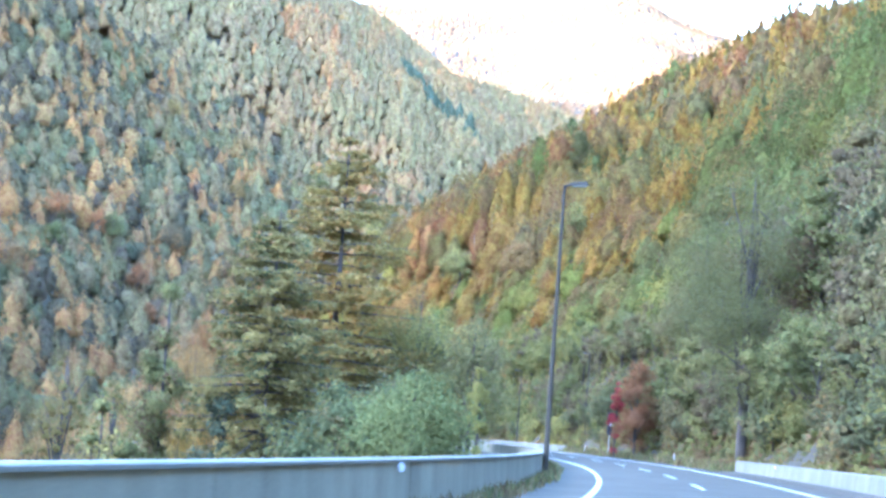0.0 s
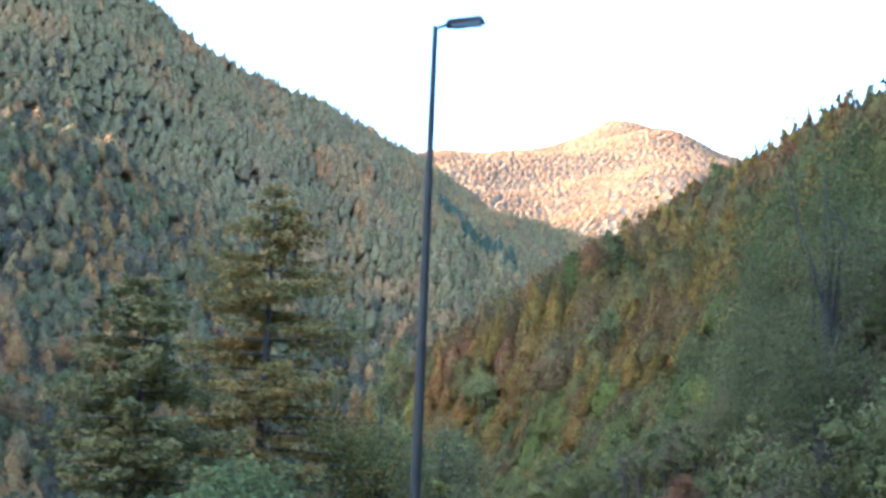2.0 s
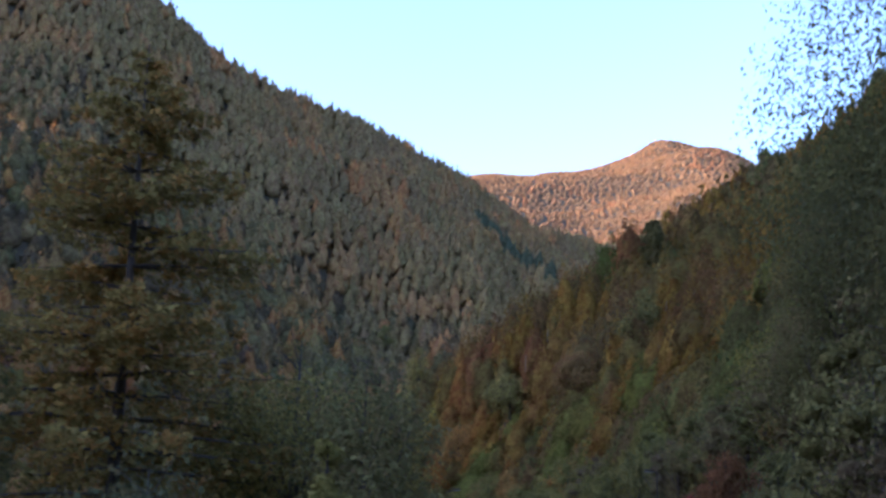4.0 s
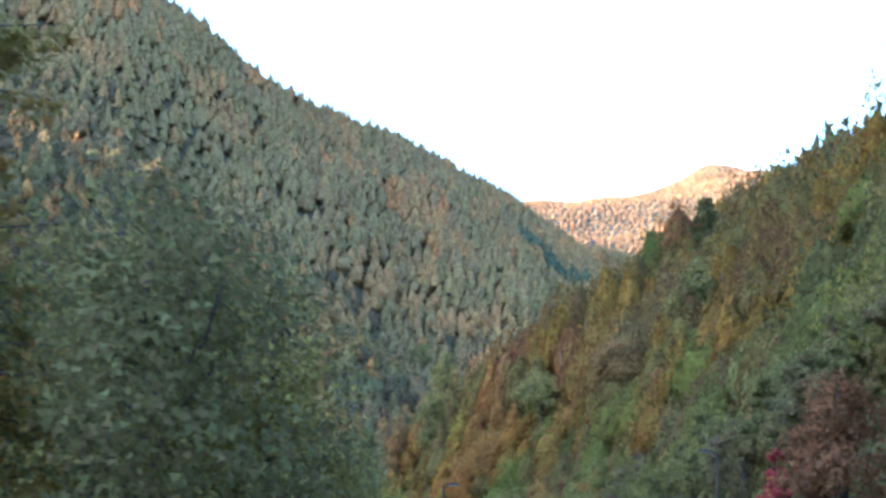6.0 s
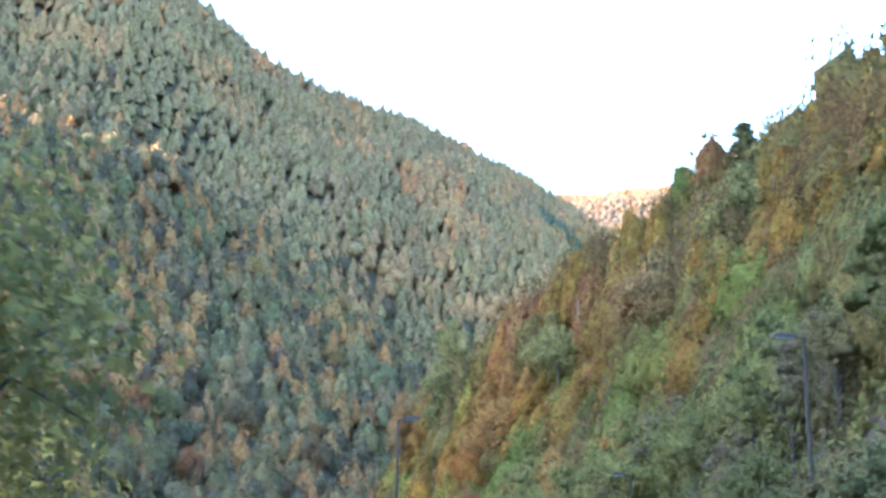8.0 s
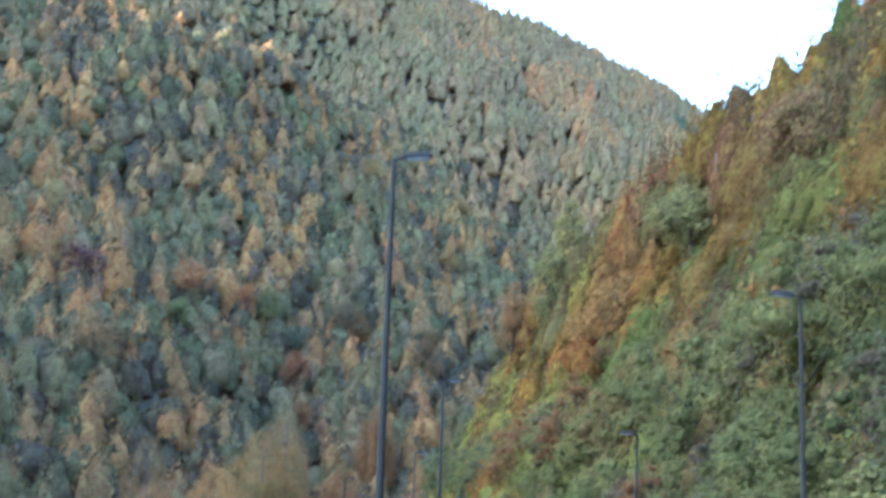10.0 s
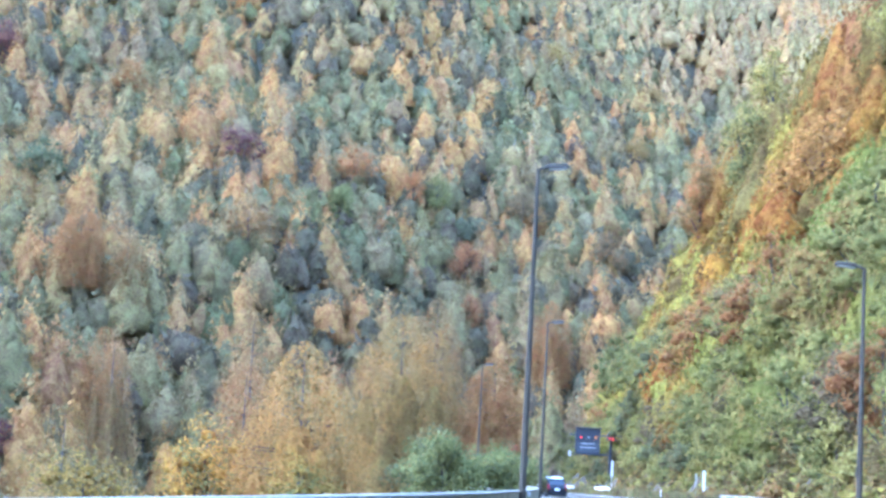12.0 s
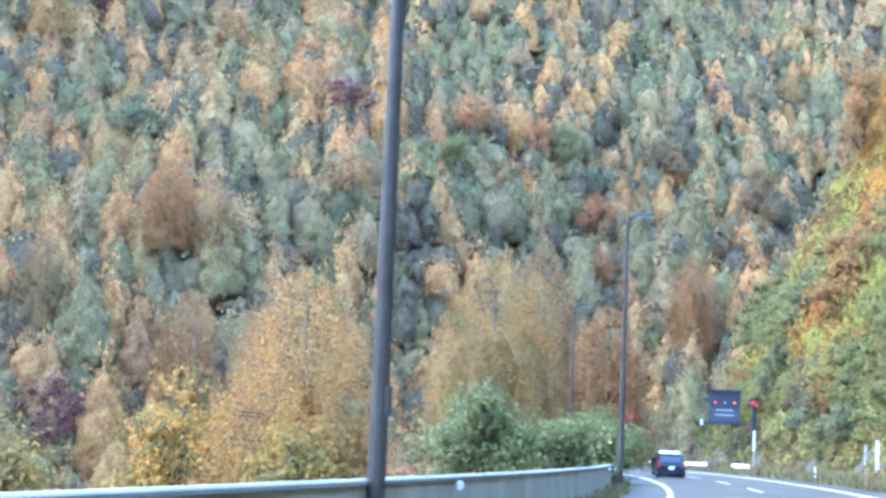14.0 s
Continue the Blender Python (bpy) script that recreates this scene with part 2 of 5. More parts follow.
def hill_uv(x, y):
    """As road_uv, along the foot of the hill, which runs straight on."""
    return road_uv(x, y, HX, HY, HILL, HS)


# ---- the lie of the land ----
WAVES = [(rng.uniform(0, 2 * np.pi), rng.uniform(0, 2 * np.pi), 2 ** rng.uniform(-0.5, 0.5)) for _ in range(40)]


def rolling(x, y, size, octaves=4, shift=0):
    """Smooth noise of about -1 to 1, with features of that many metres."""
    total, amp = 0.0, 1.0
    for o in range(octaves):
        layer = 0.0
        for k in range(5):
            a, p, f = WAVES[(shift + o * 5 + k) % 40]
            w = 2 * np.pi * f * 2 ** o / size
            layer = layer + np.sin(w * (x * np.cos(a) + y * np.sin(a)) + p + 1.3 * np.sin(w * 0.6 * (y * np.cos(a) - x * np.sin(a)) + 2 * p))
        total, amp = total + amp * layer / 3.2, amp * 0.5
    return total / 1.6


CREST_X = [-900, -600, -400, -260, -215, -200, -175, -155, -135, -113, -93, -70, -53, -35, -22, -12, 28, 66, 160, 420, 900]
CREST_Z = [250, 320, 335, 304, 279, 266, 249, 241, 236.5, 232.5, 224, 214.5, 208, 198, 191, 181, 176, 170, 140, 90, 60]
SPUR_X = [-700, -400, -235, -191, -171, -150, -133, -113, -103, -94, -60, 0]
SPUR_Z = [230, 165, 141, 136, 134, 128, 114, 98, 87, 77, 50, 10]
SPUR_Y = [470, 475, 488, 500, 525, 542, 560, 560, 560, 560, 560, 560]


def smooth_max(a, b, k):
    h = np.clip(0.5 + 0.5 * (a - b) / k, 0, 1)
    return b + (a - b) * h + k * h * (1 - h)


def ease(v):
    v = np.clip(v, 0, 1)
    return v * v * (3 - 2 * v)


def spur_height(x, y):
    spur = -0.562 * x + 0.590 * y - 294.0 + 10.0 * rolling(x, y, 110, 3, 4) + 26.0 * ease((-x - 130) / 40) * ease((y - 420) / 70)
    top = np.interp(x, SPUR_X, SPUR_Z) + 3.0 * rolling(x, y, 70, 2, 13)
    back = top - 0.55 * np.clip(y - np.interp(x, SPUR_X, SPUR_Y), 0, None)
    return np.minimum(spur, smooth_max(np.minimum(top, back), back, 8.0))


# crest of the added sun-blocking range; its dip lets sun onto the spur's top
SHADE_CREST_Y, SHADE_CREST_Z = [-500, -20, 90, 190, 330, 480], [600, 560, 386, 386, 560, 640]
NOSE_X, NOSE_Z = [-20, 6, 16, 21, 29, 35, 40, 48, 54, 61, 72, 82, 96, 140, 260], [-6, 23, 29.5, 35, 40, 44, 49, 55, 58, 62, 67, 71, 83, 107, 145]


def land(x, y):
    x, y = np.asarray(x, float), np.asarray(y, float)
    s, u = road_uv(x, y)
    zr = np.interp(s, S, Z0) + BANK * np.clip(u, -8, 10)
    # the cutting and the wooded hill beside the road, which ends in a nose where the road turns away
    hs, hu = hill_uv(x, y)
    climb = np.clip(hu - 9.0, 0, None)
    steep_top = 14.2 + 4.8 * ease((hs - 225) / 40)
    right = 2.09 * np.minimum(climb, steep_top) + 0.69 * np.clip(climb - steep_top, 0, None) - 0.0012 * np.clip(climb - 55, 0, 300) ** 2
    right = np.minimum(right, 150 + 0.25 * climb) + np.clip(climb / 30, 0, 1) * 5.0 * rolling(x, y, 70, 3)
    right = right - 0.725 * np.clip(hs - 331 - 0.154 * climb, 0, None)
    # its upper shoulder, a rib that climbs away from the road
    away = (y - 270 - 0.4 * x) / 1.077
    nose = np.interp(x + 0.371 * away, NOSE_X, NOSE_Z) - 0.62 * np.clip(-away, 0, None) - 0.7 * np.clip(away - 4, 0, None)
    right = np.maximum(right, nose - zr - 2.5 * np.clip(38 - hu, 0, None))
    # the fall to the river beyond the wall
    fall = np.clip(-u - 7.5, 0, None)
    left = -np.minimum(0.55 * fall, 26 + 0.02 * fall) + np.clip(fall / 20, 0, 1) * 1.5 * rolling(x, y, 40, 3, 9)
    beyond = np.clip(s - 345, 0, None)
    flank = np.where(u < 0, left, 0.0) - np.minimum(0.6 * beyond, 26.0) * np.where(u < 0, np.clip(1 + left / 26, 0, 1), 1.0)
    near = zr + np.where((u > 8.0) & (hu > 8.0), np.maximum(right, flank), flank) - np.where((u > -6.0) & (u < 8.2) & (s < 346), 0.35, 0.0)
    # the wooded spur across the river
    spur = spur_height(x, y)
    # the high ridge behind it
    off = (y - 840 - 0.6 * x) / 1.166
    along = x + 0.514 * off
    crest = np.interp(along, CREST_X, CREST_Z) + 2.0 * rolling(x, y, 60, 3, 21)
    ridge = crest - np.interp(along, [-300, -215, -130, -70], [1.25, 1.05, 0.80, 0.70]) * np.clip(-off, 0, None) - 0.5 * np.clip(off - 8, 0, None)
    gully = rolling(x + 0.35 * y, 0.35 * y - x, 130, 3, 27)
    ridge = ridge + np.clip(-off / 110, 0, 1) * 15.0 * gully - 0.012 * np.clip(-off - 215, 0, 150) ** 2
    # the sunlit mountain far up the valley
    far = 712 + 26 * np.exp(-((x - 222) / 85) ** 2) - 0.36 * np.hypot((x - 210) * np.where(x > 210, 1.0, 0.66), (y - 2420) * 1.15) + 42 * rolling(x, y, 520, 2, 15)
    far = smooth_max(far, 442 - 0.34 * np.hypot((x + 330) * 0.4, (y - 2560) * 1.2) + 20 * rolling(x, y, 400, 2, 3), 30.0)
    # an unseen range, added along the valley's near side to block the sun
    shading_range = np.interp(y, SHADE_CREST_Y, SHADE_CREST_Z) - 0.62 * abs(x + 1250 + 0.1 * y) + 6 * rolling(x, y, 300, 2, 7) - 0.6 * np.clip(y - 900, 0, None) - 0.6 * np.clip(-1500 - y, 0, None)
    plain_ = -60 + 18 * rolling(x, y, 900, 2, 11)
    high = np.maximum(np.maximum(smooth_max(spur, ridge, 6.0), far), np.maximum(shading_range, plain_))
    return np.where((abs(u) < 7.0) & (s < 346), near, smooth_max(near, high, 4.0))


def spaced(marks):
    """Coordinates along one axis: (start, step) pairs up to the last mark."""
    got = []
    for (a, step), (b, _) in zip(marks, marks[1:]):
        got += list(np.arange(a, b, step))
    return np.array(got + [marks[-1][0]])


gx = spaced([(-2600, 120), (-1500, 25), (-1000, 50), (-600, 20), (-300, 8), (-60, 3.2), (-36, 2.0), (40, 4), (60, 6), (120, 10), (260, 25), (900, 70), (2600, 0)])
gy = spaced([(-1800, 120), (-500, 30), (-60, 8), (-20, 2.6), (330, 7), (920, 20), (1300, 24), (2000, 22), (2700, 80), (3400, 0)])
GX, GY = np.meshgrid(gx, gy)
GZ = land(GX, GY)
nx, ny = len(gx), len(gy)
ids = np.arange(nx * ny).reshape(ny, nx)
quads = np.stack([ids[:-1, :-1], ids[:-1, 1:], ids[1:, 1:], ids[1:, :-1]], -1).reshape(-1, 4)
tagged(new("ground", mesh_of("ground", np.stack([GX, GY, GZ], -1).reshape(-1, 3), quads, EARTH, smooth=True)),
       "steep brown leaf-littered mountain valley ground under the woods", "ground", kind="structure")

# ---- road, walls, kerbs ----


def ribbon(name, stations, profile, mat, smooth=False):
    """A strip along the road with a cross profile of (u, up) points; closed ends where the profile is closed."""
    pr = np.array(profile, float)
    k = len(pr)
    vs = np.concatenate([on_road(np.full(k, s), pr[:, 0], pr[:, 1]) for s in stations])
    closed = np.allclose(pr[0], pr[-1])
    fs = []
    for i in range(len(stations) - 1):
        for j in range(k - 1):
            a = i * k + j
            fs.append((a, a + 1, a + k + 1, a + k))
    if closed:
        fs += [tuple(range(k - 1)), tuple(range((len(stations) - 1) * k, (len(stations) - 1) * k + k - 1))[::-1]]
    return mesh_of(name, vs, fs, mat, smooth=smooth)


LEFT, LINE_L, LINE_M, LINE_R = -5.2, -2.7, 0.9, 4.5
tagged(new("road", ribbon("road", np.arange(-60, 345, 3.0), [(-4.9, -0.3), (-4.9, 0.0), (0, 0.03), (6.2, 0.0), (6.2, -0.3)], ASPHALT)),
       "worn grey two-lane asphalt road curving downhill", "road", kind="structure")
for side, u in (("left", LINE_L), ("right", LINE_R)):
    tagged(new("edge_line", ribbon("edge_line", np.arange(-60, 345, 3.0), [(u - 0.09, 0.0), (u - 0.09, 0.034), (u + 0.09, 0.034), (u + 0.09, 0.0)], PAINT)),
           "solid worn white painted edge line on the asphalt", "road marking", kind="structure")
for s in np.arange(-40, 330, 14.0):
    tagged(new("lane_dash", ribbon("lane_dash", np.arange(s, s + 6.1, 2.0), [(LINE_M - 0.075, 0.0), (LINE_M - 0.075, 0.036), (LINE_M + 0.075, 0.036), (LINE_M + 0.075, 0.0)], PAINT)),
           "short worn white painted lane dash on the asphalt", "road marking", "lane dashes", "structure")

# ---- trees ----
PAL = {
    "olive": (0.182, 0.143, 0.060), "green": (0.126, 0.130, 0.050), "bluegreen": (0.104, 0.114, 0.060), "dark": (0.054, 0.068, 0.046),
    "yellow": (0.38, 0.29, 0.08), "gold": (0.31, 0.20, 0.070), "orange": (0.38, 0.17, 0.062), "rust": (0.235, 0.122, 0.060),
    "brown": (0.182, 0.122, 0.060), "bare": (0.178, 0.136, 0.070), "wine": (0.155, 0.068, 0.056), "red": (0.28, 0.045, 0.042),
    "lime": (0.208, 0.188, 0.062), "autumn": (0.34, 0.205, 0.070), "larch": (0.270, 0.156, 0.058), "sage": (0.148, 0.146, 0.064),
    "leaf": (0.162, 0.158, 0.052), "tan": (0.250, 0.156, 0.062), "moss": (0.180, 0.136, 0.056), "dun": (0.180, 0.130, 0.060), "slate": (0.112, 0.086, 0.044),
    "fresh": (0.218, 0.202, 0.060), "citron": (0.290, 0.250, 0.072),
    "teal": (0.104, 0.086, 0.042), "fir": (0.145, 0.120, 0.050), "russet": (0.26, 0.125, 0.052),
    "amber": (0.38, 0.205, 0.056), "honey": (0.275, 0.178, 0.058), "copper": (0.300, 0.148, 0.052),
}


def unit(v):
    return v / np.maximum(np.linalg.norm(v, axis=-1, keepdims=True), 1e-9)


def leaf_tris(r, at, normal, size, loose=0.75):
    """One irregular leaf or leaf clump, a triangle, at each place, facing about that way."""
    n = len(at)
    nrm = unit(unit(normal) + loose * r.normal(size=(n, 3)))
    side = unit(np.cross(nrm, r.normal(size=(n, 3))))
    other = np.cross(nrm, side)
    size = np.broadcast_to(size, (n,))[:, None]
    corners = []
    for k in range(3):
        a = 2.094 * k + r.uniform(-0.5, 0.5, (n, 1))
        corners.append(at + size * r.uniform(0.7, 1.25, (n, 1)) * (np.cos(a) * side + np.sin(a) * other))
    return np.stack(corners, 1)


def ico(sub):
    """Directions and faces of an icosphere."""
    bm = bmesh.new()
    bmesh.ops.create_icosphere(bm, subdivisions=sub, radius=1.0)
    v = np.array([list(w.co) for w in bm.verts])
    f = np.array([[w.index for w in q.verts] for q in bm.faces])
    bm.free()
    return unit(v), f


ICO = {k: ico(k) for k in (1, 2, 3, 4)}


def vertex_normals(v, f):
    """Smooth outward normals of a closed crown surface."""
    fn = np.cross(v[f[:, 1]] - v[f[:, 0]], v[f[:, 2]] - v[f[:, 0]])
    fn = np.where(((v[f].mean(1) - v.mean(0)) * fn).sum(1, keepdims=True) < 0, -fn, fn)
    vn = np.zeros_like(v)
    for k in range(3):
        np.add.at(vn, f[:, k], fn)
    return unit(vn)


def facing(tris, normals):
    """Winds each leaf so that it faces along its normal."""
    back = (np.cross(tris[:, 1] - tris[:, 0], tris[:, 2] - tris[:, 0]) * normals).sum(1) < 0
    tris[back] = tris[back][:, [0, 2, 1]]
    return tris


def fringed(r, v, f, n, size, loose, core, mid, deep, aspect):
    """Leaf sprays over a crown's surface, so that it is leafy and its outline ragged; scaled to height 1."""
    vn = vertex_normals(v, f)
    pick = r.integers(0, len(f), n)
    mix = r.dirichlet((1, 1, 1), n)[:, :, None]
    heart = np.array([0, 0, mid])
    at = heart + ((v[f[pick]] * mix).sum(1) - heart) * r.uniform(deep, 1.16, n)[:, None]
    ln = unit((vn[f[pick]] * mix).sum(1) + [0, 0, 0.15] + 0.36 * r.normal(size=(n, 3)))
    tris = facing(leaf_tris(r, at, ln, size * r.uniform(0.5, 1.4, n), loose), ln)
    v = heart + (v - heart) * core
    nrm = np.concatenate([vn, np.repeat(ln, 3, 0)]) * [1, 1, aspect]
    return np.concatenate([v, tris.reshape(-1, 3)]) / [1, 1, aspect], np.concatenate([f, len(v) + np.arange(3 * n).reshape(-1, 3)]), nrm


def dome_crown(r, sub, fringe, size, lumps=12, aspect=1.6, core=0.9, deep=0.86):
    """A broadleaf crown: rounded lobes that bulge from a core, the upper ones largest; radius 1 and height 1."""
    d, f = ICO[sub]
    half = aspect / 2
    reach = 1 / np.sqrt((d[:, 0] ** 2 + d[:, 1] ** 2) / 0.66 ** 2 + d[:, 2] ** 2 / (half * 0.74) ** 2)
    for _ in range(lumps):
        c = unit(r.normal(size=3) + [0, 0, 0.35]) * [0.66, 0.66, half * 0.72] * r.uniform(0.8, 1.05)
        rad = r.uniform(0.2, 0.38)
        along = d @ c
        under = rad ** 2 - (c @ c) + along ** 2
        reach = np.maximum(reach, np.where((under > 0) & (along > 0), along + np.sqrt(np.maximum(under, 0)), 0))
    v = d * (reach * (1 + 0.08 * r.normal(size=len(d))))[:, None] + [0, 0, half]
    v[:, :2] *= 1 + 0.55 * np.clip(1 - v[:, 2:] / half, 0, 1)
    v[:, :2] *= (1.08 - 0.42 * np.clip(v[:, 2:] / aspect - 0.35, 0, 1) ** 1.4)
    return fringed(r, v, f, fringe, size, 0.6, core, half, deep, aspect)


def ogive_crown(r, rings, sides, fringe, size, aspect=1.9, belly=0.6, core=0.9, deep=0.84, tiers=0.0):
    """A soft pointed crown, as larches and young broadleaves have in a close stand; radius 1 and height 1."""
    hs = np.linspace(0, 0.95, rings) ** 0.9
    a = 2 * np.pi * np.arange(sides) / sides
    ph, ph2 = r.uniform(0, 6.28, 2)
    sway = r.normal(size=2) * 0.06
    v = []
    for k, h_ in enumerate(hs):
        wide = (1 - h_) ** belly * (1.0 + 0.12 * max(0.0, 1 - h_ / 0.3)) * (1 + tiers * (-1) ** k)
        ang = a + 0.5 * (k % 2) * 6.283 / sides
        rad = wide * (1 + 0.13 * np.sin(3 * ang + ph + 5 * h_) + 0.10 * np.sin(5 * ang + ph2 - 8 * h_) + 0.08 * r.normal(size=sides))
        v.append(np.stack([np.cos(ang) * rad + sway[0] * h_, np.sin(ang) * rad + sway[1] * h_, (h_ + 0.025 * r.normal(size=sides)) * aspect], -1))
    v = np.concatenate(v + [[[sway[0], sway[1], aspect]]])
    f = []
    for k in range(rings - 1):
        for j in range(sides):
            p0, p1 = k * sides + j, k * sides + (j + 1) % sides
            f += [(p0, p1, p1 + sides), (p0, p1 + sides, p0 + sides)]
    last = (rings - 1) * sides
    f = np.array(f + [(last + j, last + (j + 1) % sides, len(v) - 1) for j in range(sides)])
    return fringed(r, v, f, fringe, size, 0.6, core, aspect * 0.35, deep, aspect)


def cluster_crown(r, rings, sides, fringe, size, aspect=2.0, belly=0.6, peaks=3, core=0.8, deep=0.68):
    """A tall crown that swells into a main top and a few lower ones; radius 1 and height 1."""
    got = [ogive_crown(r, rings, sides, fringe // 2, size, aspect, belly, core, deep, 0.08)]
    v, f, n = got[0]
    got[0] = (v * [0.9, 0.9, 1.0], f, n / [0.9, 0.9, 1.0])
    for q in r.uniform(0, 6.28) + 6.283 * (np.arange(peaks) + r.uniform(-0.3, 0.3, peaks)) / peaks:
        w, h = r.uniform(0.58, 0.76), r.uniform(0.55, 0.86)
        v, f, n = ogive_crown(r, max(4, rings - 3), max(5, sides - 2), fringe // (2 * peaks), size / w, aspect * h / w, belly, core, deep, 0.08)
        got.append((v * [w, w, h] + [(1 - w) * 0.95 * math.cos(q), (1 - w) * 0.95 * math.sin(q), 0], f, n / [w, w, h]))
    start = np.cumsum([0] + [len(g[0]) for g in got])
    return np.concatenate([g[0] for g in got]), np.concatenate([g[1] + k for g, k in zip(got, start)]), np.concatenate([g[2] for g in got])


def plant(name, pts, radius, height, templates, choose, tints, label, gain=1.42, r=rng):
    """Many far trees in one mesh: each a turned and stretched copy of a crown, with its own tint."""
    all_v, all_f, all_t, all_n, count = [], [], [], [], 0
    pts, height = pts - np.outer(0.75 * radius, [0, 0, 1.0]), height + 0.7 * radius
    turn = r.uniform(0, 2 * np.pi, len(pts))
    for k, (tv, tf, tn) in enumerate(templates):
        idx = np.where(choose == k)[0]
        if not len(idx):
            continue
        c, sn = np.cos(turn[idx])[:, None], np.sin(turn[idx])[:, None]
        rr, hh = radius[idx, None], height[idx, None]
        x = (tv[None, :, 0] * c - tv[None, :, 1] * sn) * rr + pts[idx, 0, None]
        y = (tv[None, :, 0] * sn + tv[None, :, 1] * c) * rr + pts[idx, 1, None]
        all_v.append(np.stack([x, y, tv[None, :, 2] * hh + pts[idx, 2, None]], -1).reshape(-1, 3))
        all_n.append(unit(np.stack([(tn[None, :, 0] * c - tn[None, :, 1] * sn) / rr, (tn[None, :, 0] * sn + tn[None, :, 1] * c) / rr, tn[None, :, 2] / hh], -1).reshape(-1, 3)))
        all_f.append((tf[None] + (count + np.arange(len(idx)) * len(tv))[:, None, None]).reshape(-1, 3))
        count += len(idx) * len(tv)
        # the raised blue colours the leaves with the haze that hangs before them
        all_t.append(np.repeat(tints[idx] * [0.97 * gain, 1.0 * gain, 1.14 * gain], len(tf), 0))
    me = mesh_of(name, np.concatenate(all_v), np.concatenate(all_f), WOODS, np.concatenate(all_t), smooth=True, normals=np.concatenate(all_n))
    return tagged(new(name, me), label, "woods", kind="stuff")


def scatter(x0, x1, y0, y1, step, r=rng, jitter=0.42):
    gx_, gy_ = np.meshgrid(np.arange(x0, x1, step), np.arange(y0, y1, step))
    p = np.stack([gx_.ravel(), gy_.ravel()], -1)
    return p + r.uniform(-jitter, jitter, p.shape) * step


def tints_for(names, weights, pts, size, shift, r=rng, mute=0.0):
    """A tint for each tree: kinds stand in drifts, with strangers among them."""
    w = np.array(weights, float)
    edges = np.cumsum(w / w.sum())
    field = 0.5 + 0.42 * rolling(pts[:, 0], pts[:, 1], size, 2, shift)
    val = np.where(r.uniform(size=len(pts)) < 0.78, field, r.uniform(size=len(pts)))
    pick = np.searchsorted(edges, np.clip(val, 0, 0.999))
    cols = np.array([PAL[n] for n in names])
    got = cols[pick] * r.uniform(0.88, 1.12, (len(pts), 1)) * (1 + 0.03 * r.normal(size=(len(pts), 3)))
    got = got * (1 - mute) + np.array([0.160, 0.132, 0.074]) * mute
    got = got.mean(1, keepdims=True) + (got - got.mean(1, keepdims=True)) * 1.05
    return got.clip(0.01, 0.6), pick


def stems(name, pts, height, radius, label, mat=PALE_BARK):
    """Bare stems of far trees, three-sided and tapered, in one mesh."""
    vs, k = [], len(pts)
    for lvl, rr in ((0.0, 1.0), (1.0, 0.5)):
        for j in range(3):
            a = 2.094 * j
            vs.append(np.stack([pts[:, 0] + rr * radius * math.cos(a), pts[:, 1] + rr * radius * math.sin(a), pts[:, 2] + lvl * height], -1))
    v = np.stack(vs, 1).reshape(-1, 3)
    base = (np.arange(k) * 6)[:, None]
    f = np.concatenate([base + np.array([j, (j + 1) % 3, 3 + (j + 1) % 3, 3 + j]) for j in range(3)])
    return tagged(new(name, mesh_of(name, v, f, mat)), label, "tree trunks", kind="stuff")


tr = np.random.default_rng(21)
FAR_POINTED = [ogive_crown(tr, 4, 6, 38, 0.16, 1.8, 0.62, 0.82, 0.7) for _ in range(8)]
FAR_DOMES = [dome_crown(tr, 1, 70, 0.15, 9, 1.4, 0.82, 0.72) for _ in range(8)]
MID_DOMES = [dome_crown(tr, 2, 380, 0.072, 18, 1.5, 0.8, 0.7) for _ in range(8)]
MID_POINTED = [cluster_crown(tr, 5, 6, 200, 0.09, 1.8, 0.62, 3) for _ in range(8)]
FINE_DOMES = [dome_crown(tr, 2, 1000, 0.046, 24, 1.4, 0.78, 0.68) for _ in range(6)]
FINE_POINTED = [cluster_crown(tr, 8, 8, 900, 0.05, 1.8, 0.62, 2 + k % 3, 0.76, 0.62) for k in range(9)]
HILL_POINTED = [cluster_crown(tr, 7, 7, 640, 0.055, 2.0, 0.54, 3, 0.76, 0.64) for _ in range(5)]
HILL_DOMES = [dome_crown(tr, 2, 640, 0.056, 22, 1.5, 0.78, 0.68) for _ in range(6)]
NEAR_CONES = [cluster_crown(tr, 8, 8, 1400, 0.044, 2.0, 0.6, 3, 0.72, 0.62) for _ in range(4)]
NEAR_DOMES = [dome_crown(tr, 2, 1400, 0.046, 20, 1.6, 0.72, 0.64) for _ in range(6)]

# the high ridge's woods
p = scatter(-560, 330, 565, 960, 4.7)
p = p[(p[:, 1] < 852 + 0.6 * p[:, 0])]
z = land(p[:, 0], p[:, 1])
p3 = np.column_stack([p, z + 2.2])
sight = np.degrees(np.arctan2(p[:, 0] - 10, p[:, 1] - 60))
p3 = p3[(sight > -36) & (sight < 12) & (z > 10)]
shown = np.zeros(len(p3), bool)
for ex, ey, ez in ((8.0, 36.0, -1.5), (12.2, 128.0, -7.7), (4.0, 180.0, -12.0)):
    clear = np.ones(len(p3), bool)
    for k in np.linspace(0.35, 0.97, 32):
        clear &= spur_height(ex + k * (p3[:, 0] - ex), ey + k * (p3[:, 1] - ey)) < ez + k * (p3[:, 2] + 13 - ez)
    shown |= clear
p3 = p3[shown]
